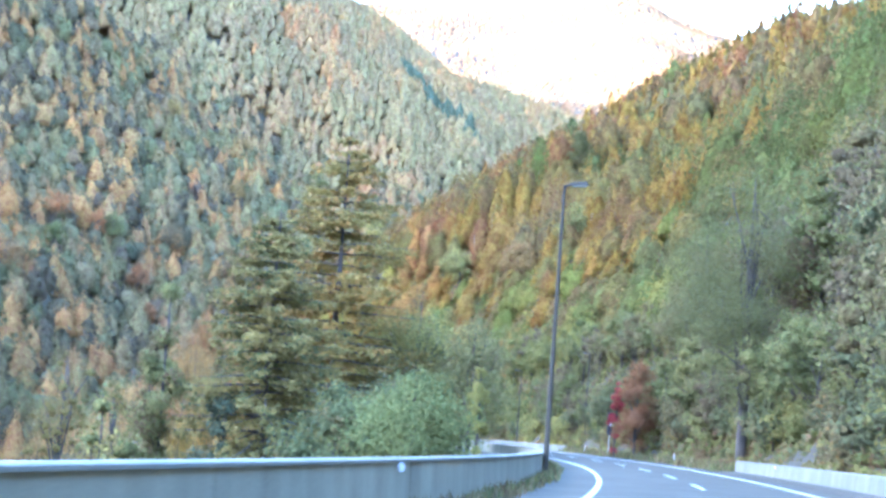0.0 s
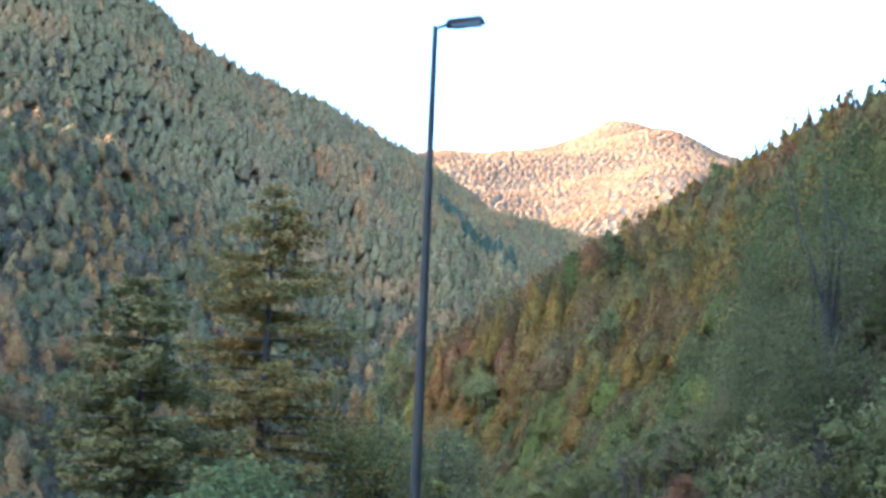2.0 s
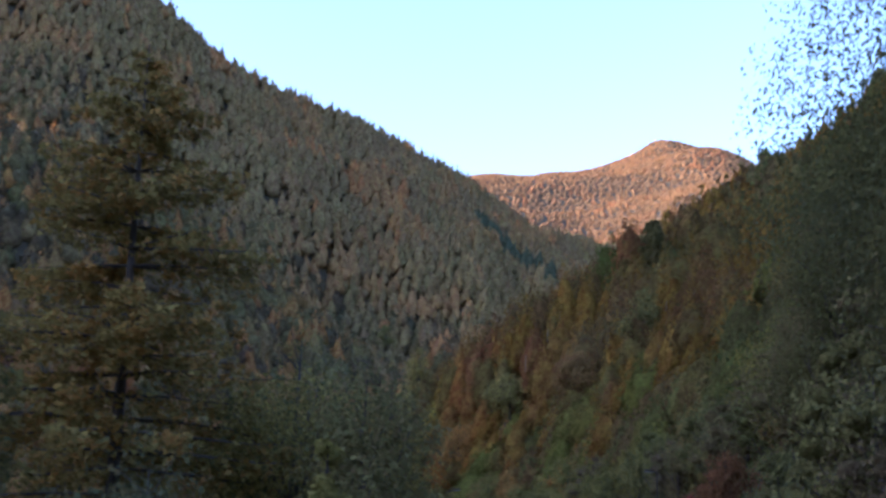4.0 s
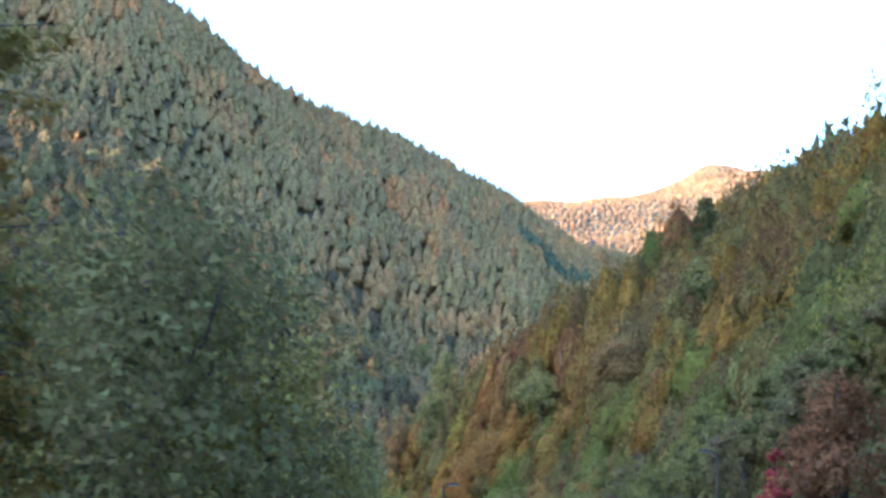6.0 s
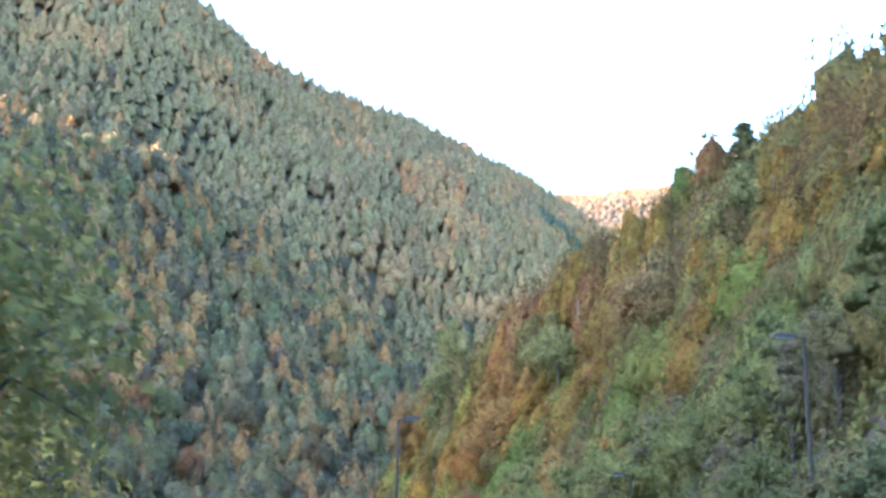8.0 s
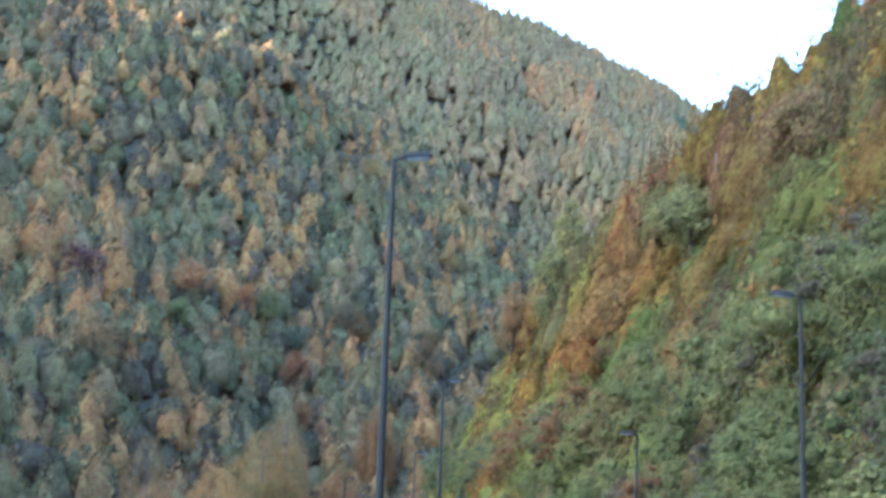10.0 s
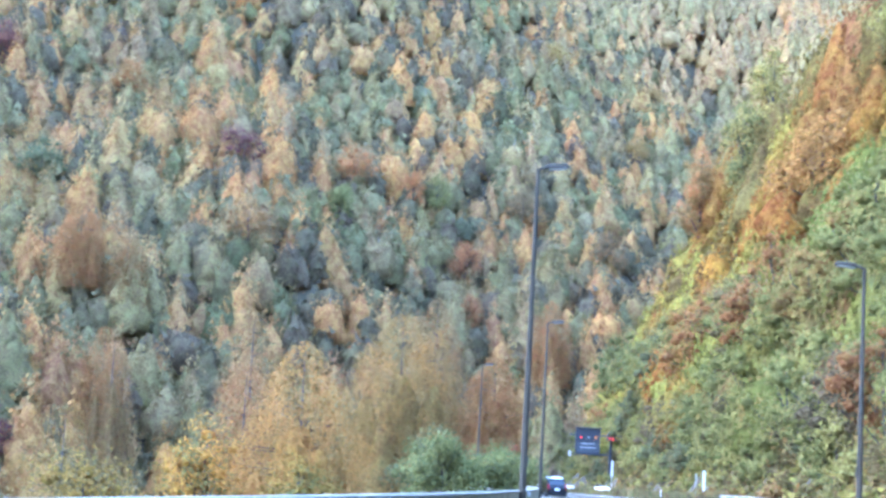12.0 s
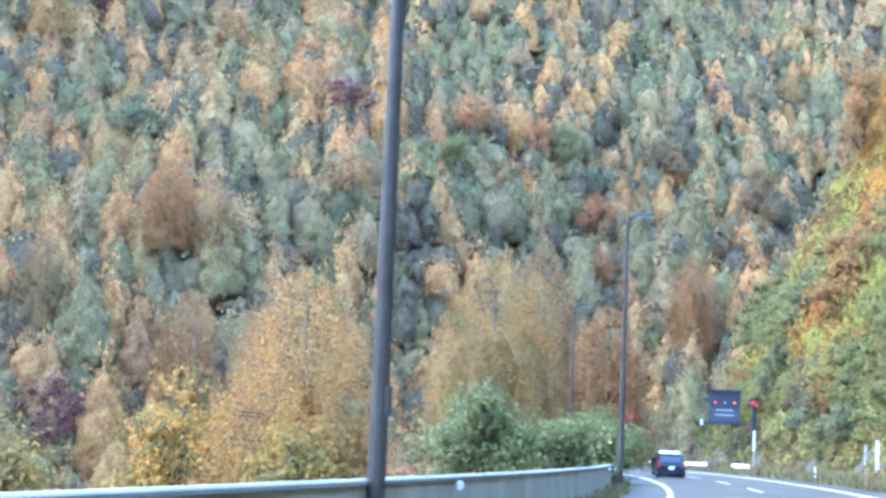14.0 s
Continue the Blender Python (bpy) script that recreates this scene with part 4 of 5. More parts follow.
def pointed_tree(name, at, height, radius, tint, label, n=14000, leaf=0.15, seed=1, second=None, share=0.3, belly=0.48, peaks=4):
    """A broad soft-pointed autumn larch: trunk, rising limbs and a dense crown that swells into a few peaks."""
    r = np.random.default_rng(seed)
    top = thing(name, at, label, "tree")
    low = height * 0.06
    axes = [(0.0, 0.0, 1.0, 1.0)] + [(0.5 * radius * math.cos(q), 0.5 * radius * math.sin(q), r.uniform(0.72, 0.94), r.uniform(0.5, 0.68)) for q in 6.283 * (np.arange(peaks) / peaks) + r.uniform(0, 6)]
    share_ = np.array([w_ * w_ * t_ for _, _, t_, w_ in axes])
    which = r.choice(len(axes), n, p=share_ / share_.sum())
    ax = np.array(axes)[which]
    hh = r.beta(1.0, 1.35, n)
    ang = r.uniform(0, 2 * np.pi, n)
    tier = 1 + 0.10 * np.sin(hh * 40 + 2 * np.sin(3 * ang) + which) + 0.10 * np.sin(4 * ang + 9 * hh + 2 * which)
    wide = radius * ax[:, 3] * (1 - hh) ** belly * (0.7 + 0.3 * np.minimum(1, hh / 0.15)) * tier
    rad = wide * r.uniform(0.35, 1.06, n) ** 0.5
    spots = np.stack([ax[:, 0] + rad * np.cos(ang), ax[:, 1] + rad * np.sin(ang), low + hh * (height * ax[:, 2] - low)], -1) + r.normal(size=(n, 3)) * 0.12
    ways = np.stack([np.cos(ang), np.sin(ang), 0.5 + hh], -1)
    tubes = [tube([(0, 0, -0.8), (0.1, 0, height * 0.4), (0, 0.1, height * 0.97)], [height * 0.016, height * 0.010, 0.02], 7)]
    for px, py, pt, pw in axes:
        for _ in range(9):
            h0 = r.uniform(0.15, 0.85) * pt
            q = r.uniform(0, 6.283)
            ln = radius * pw * (1 - h0 / pt) ** belly * 0.6
            z0 = h0 * height
            tubes.append(tube([(px * h0, py * h0, z0), (px + 0.5 * ln * math.cos(q), py + 0.5 * ln * math.sin(q), z0 + 0.12 * ln), (px + ln * math.cos(q), py + ln * math.sin(q), z0 + 0.4 * ln)], [0.06, 0.04, 0.012], 4))
    for k, (v, f) in enumerate(tubes):
        part("limb" if k else "trunk", mesh_of("limb" if k else "trunk", np.array(v), f, BARK, smooth=True), None, top)
    cores = []
    for px, py, pt, pw in axes:
        cv, cf, _ = ogive_crown(r, 6, 9, 0, 0.1, 1.6, belly)
        cores.append((cv * [radius * pw * 0.58, radius * pw * 0.58, (height * pt - low) * 0.7] + [px, py, low], [tuple(q) for q in cf]))
    cv, cf = join(cores)
    part("inner_foliage", mesh_of("inner_foliage", cv, np.array(cf), WOODS, np.tile(np.array(tint) * 0.95, (len(cf), 1)), smooth=True), None, top)
    ln = unit(unit(ways) + 0.3 * r.normal(size=spots.shape))
    part("crown", leafy(leaf_tris(r, spots, ln, leaf * r.uniform(0.5, 1.4, n), 0.45), ln, tint, r, 0.07, second, share), None, top)
    return top


def ground_at(x, y):
    return float(land(np.array([x]), np.array([y]))[0])


def rooted(x, y, top_z):
    """The foot of a tree there and its height, from its top."""
    g = ground_at(x, y)
    return (x, y, g), top_z - g


# beyond the wall, in order along the road
a, h = rooted(-0.8, 64.5, 0.1)
broadleaf("bush", a, h, 3.5, (0.180, 0.185, 0.060), "pale green leafy bush behind the concrete wall", 15000, 0.1, 3, 0.02, 0.09, 60, PAL["leaf"], 0.35, "bush", fill=0.0)
a, h = rooted(-5.5, 74.0, -0.8)
broadleaf("bush", a, h, 3.2, PAL["green"], "darker green leafy bush behind the concrete wall", 3600, 0.17, 4, 0.02, 0.09, 28, PAL["olive"], 0.3, "bush")
a, h = rooted(-20.0, 92.7, 7.3)
broadleaf("ivy_clad_tree", a, h, 2.3, PAL["lime"], "slim tree clad in yellow-green ivy beyond the wall", 16000, 0.13, 5, 0.05, 0.2, 34, PAL["brown"], 0.35)
a, h = rooted(-14.8, 90.0, -2.4)
broadleaf("bush", a, h, 2.1, PAL["bluegreen"], "slender dark green creeper-clad bush beyond the wall", 2600, 0.18, 6, 0.03, 0.1, 12, PAL["olive"], 0.3, "bush")
a, h = rooted(-22.0, 84.0, -2.0)
broadleaf("bush", a, h, 3.8, PAL["lime"], "straggly yellow-green bush with bare twigs beyond the wall", 2200, 0.18, 7, 0.03, 0.1, 18, PAL["yellow"], 0.3, "bush")
a, h = rooted(-9.0, 110.3, 19.6)
larch("larch", a, h, 13.5, (0.262, 0.195, 0.054), "tall olive and yellow larch with layered boughs beyond the wall", 85000, 0.17, 8, (0.35, 0.205, 0.056), 0.36)
a, h = rooted(-12.6, 94.5, 10.5)
larch("larch", a, h, 11.0, (0.238, 0.182, 0.055), "smaller olive green larch beside the tall one", 52000, 0.17, 9, PAL["green"], 0.3)
for x, y, top_z, w, c1, c2, seed, lab in (
        (-1.5, 114.5, 7.8, 5.4, "sage", "green", 11, "dark green leafy tree close behind the wall"),
        (-4.5, 120.0, 5.0, 5.2, "sage", "olive", 33, "dense olive leafy tree close behind the wall"),
        (3.3, 104.7, 4.0, 3.3, "sage", "olive", 12, "bushy green tree with a lighter creeper beyond the wall"),
        (3.0, 115.5, 4.4, 3.2, "sage", "olive", 39, "slim olive green leafy tree close behind the wall"),
        (3.6, 94.8, 0.4, 0.9, "fresh", "citron", 40, "sapling covered in bright green creeper beyond the wall"),
        (1.4, 124.0, 2.4, 4.2, "sage", "lime", 13, "olive green leafy tree close behind the wall"),
        (-2.0, 132.0, -1.5, 4.4, "lime", "olive", 14, "yellow-green bushy tree beyond the wall"),
        (-7.0, 88.0, -1.6, 4.2, "green", "dark", 15, "dark green bushy tree below the larches"),
        (-3.0, 97.0, -0.2, 4.4, "bluegreen", "olive", 16, "dark blue-green bushy tree beyond the wall"),
        (21.2, 85.0, 16.5, 4.6, "green", "sage", 34, "tall airy green tree at the road's edge"),
        (23.8, 111.5, 14.5, 4.2, "green", "olive", 35, "tall airy green tree at the road's edge"),
        (-59.0, 201.0, 1.0, 6.5, "olive", "larch", 17, "rounded olive tree down by the river"),
        (-48.0, 190.0, -6.0, 6.0, "olive", "gold", 18, "rounded olive and gold tree down by the river"),
        (-44.6, 239.0, -13.5, 4.4, "amber", "lime", 22, "golden yellow bushy tree behind the wall"),
        (-45.0, 226.0, -15.5, 4.8, "honey", "olive", 23, "low golden brown bush behind the wall"),
        (-35.0, 236.0, -16.0, 3.0, "honey", "lime", 24, "small golden yellow bush behind the wall"),
        (-24.2, 236.0, -13.9, 2.4, "sage", "green", 25, "pale green leafy bush behind the wall"),
        (-27.2, 241.0, -14.1, 2.8, "sage", "sage", 26, "blue-green bush behind the wall"),
        (-21.5, 241.0, -15.6, 2.6, "sage", "green", 27, "pale green bush by the lamp posts"),
        (-30.5, 262.0, -16.5, 3.4, "green", "sage", 28, "green bush behind the wall"),
        (-40.8, 292.5, -17.4, 1.1, "red", "rust", 31, "small bright red maple beyond the bend")):
    a, h = rooted(x, y, top_z)
    broadleaf("tree" if h > 6 else "bush", a, h, w, [q * k for q, k in zip(PAL[c1], (1.15, 1.0, 0.85) if "airy" in lab else (2.1, 1.68, 1.0) if 112 < y < 140 else (1.28, 1.17, 0.95) if y < 140 else (1.28, 1.25, 0.9))], lab, int((34000 if "airy" in lab else 3200) + (300 if y > 140 else 430) * w * min(h, 16) / 3), 0.135 if y > 140 else 0.07 if "airy" in lab else 0.12, seed, 0.04 if h > 6 else 0.02, 0.03 + 0.012 * h, 60 if h > 9 else 36, PAL[c2], 0.4, "tree" if h > 6 else "bush", core=1, fill=0.0 if y < 140 else 0.3)

for x, y, top_z, w, c1, c2, seed, lab in (
        (-37.7, 240.4, -8.8, 6.2, "amber", "honey", 19, "broad orange autumn larch behind the wall"),
        (-56.6, 296.0, -3.6, 8.2, "honey", "amber", 20, "broad orange and olive autumn larch behind the wall"),
        (-50.0, 252.0, -10.5, 5.0, "copper", "tan", 29, "rust-orange larch below the wall"),
        (-56.0, 262.0, -5.5, 5.0, "tan", "copper", 36, "tan and rust larch below the wall"),
        (-49.5, 229.0, -14.0, 4.6, "honey", "olive", 37, "olive and honey-brown larch below the wall"),
        (-55.0, 222.0, -15.0, 4.4, "tan", "honey", 38, "tan larch below the wall"),
        (-46.0, 300.0, -8.0, 5.2, "copper", "larch", 30, "tall rust-brown larch beyond the bend"),
        (-128.4, 330.0, -5.4, 5.2, "copper", "tan", 41, "rust-orange pointed larch across the river"),
        (-150.0, 347.0, 18.0, 6.4, "copper", "larch", 42, "broad rust and olive larch across the river"),
        (-141.0, 350.0, 14.0, 5.0, "tan", "copper", 43, "tan pointed larch across the river"),
        (-150.0, 321.0, 3.0, 5.0, "tan", "olive", 44, "tan pointed larch across the river"),
        (-75.0, 404.0, 6.0, 5.4, "copper", "tan", 45, "tall rust-brown larch across the river"),
        (-124.0, 327.0, -6.0, 4.2, "tan", "copper", 46, "small rust larch across the river"),
        (-62.0, 318.0, 0.0, 5.8, "tan", "copper", 32, "tall orange-brown larch beyond the bend")):
    a, h = rooted(x, y, top_z)
    h = max(h, 2.3 * w)
    pointed_tree("larch", a, h, w, PAL[c1], lab, int((850 if y < 300 else 640) * w * w), 0.1 if y < 300 else 0.15, seed, PAL[c2], 0.35)

# the roadside edge of the hill
edge_rng = np.random.default_rng(5)
EDGE = []
for k, (c1, c2) in enumerate((("green", "olive"), ("sage", "lime"), ("olive", "lime"), ("leaf", "lime"), ("lime", "sage"), ("bare", "olive"), ("leaf", "green"), ("brown", "lime"), ("fresh", "citron"), ("citron", "fresh"), ("fresh", "leaf"), ("honey", "citron"), ("amber", "honey"), ("copper", "olive"))):
    EDGE.append(broadleaf("tree", (0, 0, -500), 10.0, 3.6, PAL[c1], {"green": "dense green", "sage": "pale green", "olive": "olive green", "lime": "yellow-green", "bare": "half-bare grey-brown", "leaf": "fresh green", "brown": "brown-leaved", "fresh": "light green", "citron": "bright yellow-green", "honey": "golden brown", "amber": "golden orange", "copper": "rust-orange"}[c1] + " roadside tree on the steep bank",
                          3000, 0.125, 40 + k, 0.0, 0.14, 30, PAL[c2], 0.35, group="roadside trees", twigs=0, core=1))
used = set()
for s0 in np.arange(22, 345, 3.7):
    for row, u0 in enumerate((10.2, 13.6)):
        s1, u1 = s0 + edge_rng.uniform(-1.2, 1.2) + row * 1.7, u0 + edge_rng.uniform(-0.5, 1.0)
        if 112 < s1 < 124 and row == 0:
            continue
        if s1 > 262:
            hx, hy = np.interp(s1, HS, HX), np.interp(s1, HS, HY)
            hd = float(HILL[-1])
            q = np.array([hx + (u1 + 0.5) * math.cos(hd), hy - (u1 + 0.5) * math.sin(hd)])
        else:
            q = on_road(s1, u1)[:2]
        g = ground_at(q[0], q[1])
        k = int(np.clip(4 + 3.4 * float(rolling(np.array([s1 * 1.0]), np.array([u1 * 3.0]), 60, 2, 8)[0]) + edge_rng.uniform(-2, 2), 0, 7))
        if s1 > 185 and edge_rng.uniform() < 0.75:
            k = 8 + int(edge_rng.choice(6, p=(0.24, 0.16, 0.22, 0.14, 0.12, 0.12)))
        size = edge_rng.uniform(0.62, 1.0) * (1.0 if row else 0.78) * (1.3 if 50 < s1 < 112 else 1.0)
        m = pose(q[0], q[1], g - 0.3, edge_rng.uniform(-4, 4), edge_rng.uniform(-4, 4), edge_rng.uniform(0, 360)) @ Matrix.Diagonal((size, size, size * edge_rng.uniform(0.9, 1.25), 1))
        if k not in used:
            EDGE[k].matrix_basis = m
            used.add(k)
        else:
            copy_thing(EDGE[k], m @ Matrix.Diagonal((1 / EDGE[k].scale[0], 1 / EDGE[k].scale[1], 1 / EDGE[k].scale[2], 1)))
for k, ob in enumerate(EDGE):
    if k not in used:
        q = on_road(330 + 3 * k, 14.0)
        ob.matrix_basis = pose(q[0], q[1], ground_at(q[0], q[1]) - 0.3)
foot = []
for k, (c1, c2) in enumerate((("fresh", "lime"), ("olive", "honey"), ("citron", "green"), ("sage", "olive"))):
    foot.append(broadleaf("bush", (0, 0, -500), 3.2, 1.7, PAL[c1], {"fresh": "low green", "olive": "low olive", "citron": "low yellow-green", "sage": "low pale green"}[c1] + " bush at the foot of the bank",
                          850, 0.14, 100 + k, 0.0, 0.05, 14, PAL[c2], 0.35, "bush", group="bank bushes", twigs=0, core=1, limbs=5))
for i, s1 in enumerate(np.arange(24, 335, 2.7)):
    s1, u1 = s1 + edge_rng.uniform(-0.8, 0.8), edge_rng.uniform(9.2, 10.4)
    hd = float(np.interp(s1, HS, HILL))
    q = np.array([np.interp(s1, HS, HX) + u1 * math.cos(hd), np.interp(s1, HS, HY) - u1 * math.sin(hd)])
    size = edge_rng.uniform(0.6, 1.2)
    m = pose(q[0], q[1], ground_at(q[0], q[1]) - 0.15, 0, 0, edge_rng.uniform(0, 360)) @ Matrix.Diagonal((size, size, size * edge_rng.uniform(0.8, 1.2), 1))
    k = i if i < 4 else int(edge_rng.integers(0, 4))
    if i < 4:
        foot[k].matrix_basis = m
    else:
        copy_thing(foot[k], m @ Matrix.Diagonal((1 / foot[k].scale[0], 1 / foot[k].scale[1], 1 / foot[k].scale[2], 1)))
a, h = rooted(19.4, 117.8, 1.6)
broadleaf("tree", a, h, 1.9, (0.23, 0.112, 0.045), "rust-brown creeper-covered roadside tree", 16000, 0.085, 60, 0.02, 0.13, 40, PAL["rust"], 0.35, fill=0.0)
a, h = rooted(17.9, 120.4, -0.2)
broadleaf("bush", a, h, 0.8, PAL["red"], "bright red sumac bush beside the road", 6000, 0.08, 61, 0.02, 0.06, 34, PAL["orange"], 0.15, "bush", fill=0.0)
for x, y, top_z, w, c1, c2, seed, lab in (
        (28.0, 266.0, 49.5, 3.2, "green", "olive", 70, "spire-topped dark conifer on the hill's skyline"),):
    a, h = rooted(x, y, top_z)
    larch("conifer", a, h, w * 1.5, (0.19, 0.17, 0.06), lab, 9000, 0.2, seed, PAL[c2], 0.3)
for x, y, w, h, c1, c2, seed, lab in (
        (-132, 421, 6.0, 12, "orange", "gold", 80, "bright orange maple in the woods across the river"),
        (-151, 401, 6.4, 12, "wine", "brown", 81, "dark wine-red tree in the woods across the river"),
        (-119, 526, 5.5, 11, "gold", "yellow", 82, "golden tree high in the woods across the river"),
        (-90, 533, 5.0, 11, "gold", "larch", 83, "golden brown tree in the woods across the river"),
        (-128, 408, 3.6, 11, "lime", "green", 84, "bright green tree in the woods across the river"),
        (-133, 378, 6.4, 13, "tan", "copper", 92, "broad peach-brown tree in the woods across the river"),
        (-85, 433, 6.2, 12, "moss", "lime", 93, "broad olive tree in the woods across the river"),
        (-103, 424, 4.0, 12, "russet", "orange", 94, "orange-red tree in the woods across the river"),
        (-95, 408, 3.4, 11, "russet", "copper", 95, "small orange-red tree in the woods across the river"),
        (-76, 448, 5.4, 13, "dun", "russet", 96, "half-bare pinkish brown tree across the river"),
        (-134, 310, 5.2, 13, "wine", "russet", 97, "low wine-red maple across the river"),
        (-188, 405, 6.4, 13, "copper", "tan", 98, "broad brown-orange tree across the river"),
        (-216, 379, 5.6, 13, "honey", "copper", 99, "yellow-brown tree across the river"),
        (-214, 390, 4.4, 13, "wine", "russet", 100, "red-topped maple across the river"),
        (-85, 501, 4.2, 12, "gold", "honey", 101, "small golden tree in the gully across the river"),
        (-116, 434, 4.2, 13, "lime", "olive", 102, "yellow-green tree across the river"),
        (-120, 429, 3.0, 12, "orange", "copper", 103, "small orange tree across the river"),
        (-99, 449, 6.6, 12, "dun", "brown", 104, "broad dark brown tree across the river"),
        (-182, 370, 6.8, 13, "sage", "bluegreen", 105, "broad pale blue-green tree across the river"),
        (-60, 574, 4.4, 14, "lime", "citron", 106, "yellow-green tree at the mouth of the gully"),
        (-17.7, 320, 3.4, 14, "yellow", "lime", 85, "bright yellow tree on the nose of the hill"),
        (-20, 313, 3.4, 13, "lime", "yellow", 86, "yellow-green tree on the nose of the hill"),
        (-27.9, 326, 3.4, 14, "gold", "orange", 87, "golden orange tree on the nose of the hill"),
        (14, 228, 3.4, 8, "gold", "rust", 88, "golden tree on the roadside hill"),
        (23, 215, 3.4, 8, "lime", "yellow", 89, "yellow-green tree on the roadside hill"),
        (-5, 268, 4.2, 9, "amber", "larch", 90, "orange tree on the roadside hill"),
        (4, 258, 4.0, 8, "citron", "olive", 91, "yellow-green tree on the roadside hill")):
    broadleaf("tree", (x, y, ground_at(x, y)), h * 1.15, w, PAL[c1], lab, 4600, 0.19, seed, 0.12, 0.2, 36, PAL[c2], 0.35, fill=0.3, core=1)

# ---- the walls along the road ----


def wall_run(name, s0, s1, u, profile, label, mat, cap=None, joint=9.0):
    """A concrete wall in cast lengths, each a part of its own with a gap for the joint."""
    top = thing(name, on_road((s0 + s1) / 2, u), label, "wall", kind="structure")
    inv = top.matrix_basis.inverted()
    for a_ in np.arange(s0, s1 - 0.5, joint):
        b_ = min(a_ + joint, s1)
        me = ribbon("wall_panel", np.linspace(a_ + 0.012, b_ - 0.012, 7), [(u + du, h_) for du, h_ in profile], mat)
        me.transform(inv)
        part("wall_panel", me, None, top)
        if cap:
            me = ribbon("coping", np.linspace(a_ + 0.004, b_ - 0.004, 7), [(u + du, h_) for du, h_ in cap], CAP)
            me.transform(inv)
            part("coping", me, None, top)
    return top


WALL_H = 0.89
wall_run("wall_left", -60, 258, LEFT, [(-0.16, -0.5), (0.16, -0.5), (0.14, 0.12), (0.11, WALL_H), (-0.11, WALL_H), (-0.16, -0.5)],
         "weathered grey concrete parapet wall beside the road", CONCRETE,
         [(-0.15, WALL_H + 0.002), (0.15, WALL_H + 0.002), (0.15, WALL_H + 0.045), (0.12, WALL_H + 0.065), (-0.12, WALL_H + 0.065), (-0.15, WALL_H + 0.045), (-0.15, WALL_H + 0.002)])
BLOCK = [(-0.2, -0.3), (0.2, -0.3), (0.2, 0.7), (0.17, 0.74), (-0.1, 0.74), (-0.13, 0.7), (-0.2, -0.3)]
wall_run("wall_right", -60, 82, 7.6, BLOCK, "pale stained concrete barrier blocks along the hill side", PALE_CONCRETE, joint=4.0)
wall_run("wall_right", 150, 242, 6.7, BLOCK, "pale stained concrete barrier blocks along the hill side", PALE_CONCRETE, joint=4.0)

# ---- grass and weeds on the verges ----


def tufts(name, spots, size, tints, label, seed):
    """Blades and weeds: upright slim triangles round each spot, in one mesh."""
    r = np.random.default_rng(seed)
    k = 7
    base = np.repeat(spots, k, 0) + np.concatenate([r.normal(size=(len(spots) * k, 2)) * 0.14, np.zeros((len(spots) * k, 1))], 1)
    n_ = len(base)
    a_ = r.uniform(0, 2 * np.pi, n_)
    hgt_ = np.repeat(size, k) * r.uniform(0.5, 1.3, n_)
    wid = 0.03 + 0.06 * hgt_
    side = np.stack([np.cos(a_), np.sin(a_), np.zeros(n_)], -1)
    tip = base + np.stack([r.normal(size=n_) * 0.3 * hgt_, r.normal(size=n_) * 0.3 * hgt_, hgt_], -1)
    v = np.stack([base - side * wid[:, None], base + side * wid[:, None], tip], 1).reshape(-1, 3)
    return tagged(new(name, mesh_of(name, v, np.arange(3 * n_).reshape(-1, 3), GRASS, np.repeat(tints, k, 0))), label, "grass", kind="stuff")


gr = np.random.default_rng(9)
cols = np.array([PAL["olive"], PAL["green"], PAL["brown"], PAL["lime"], (0.2, 0.16, 0.08)])
s_ = gr.uniform(-5, 270, 2600)
q = on_road(s_, gr.uniform(LEFT + 0.18, LEFT + 0.75, 2600))
tufts("verge_grass", q, gr.uniform(0.08, 0.3, 2600), cols[gr.integers(0, 5, 2600)], "weedy grass at the foot of the wall", 1)
s_ = np.concatenate([gr.uniform(82, 152, 2600), gr.uniform(243, 340, 4200)])
u_ = gr.uniform(6.3, 10.5, len(s_))
q = on_road(s_, u_)
q[:, 2] = land(q[:, 0], q[:, 1]) + np.where(u_ < 8.2, 0.3, 0.0)
tufts("verge_grass", q, gr.uniform(0.2, 0.75, len(s_)), cols[gr.integers(0, 5, len(s_))], "overgrown grass verge at the foot of the hill", 2)
tagged(new("verge", ribbon("verge", np.arange(-60, 345, 3.0), [(6.21, -0.3), (6.21, 0.02), (8.6, 0.08), (9.2, 0.1), (9.2, -0.5)], EARTH)),
       "bare earth verge between the road and the hill", "ground", kind="structure")
tagged(new("gutter", ribbon("gutter", np.arange(-60, 345, 3.0), [(-6.6, -0.6), (-6.6, -0.02), (-4.91, -0.02), (-4.91, -0.3)], EARTH)),
       "narrow earth strip along the wall", "ground", kind="structure")

# ---- street lamps ----


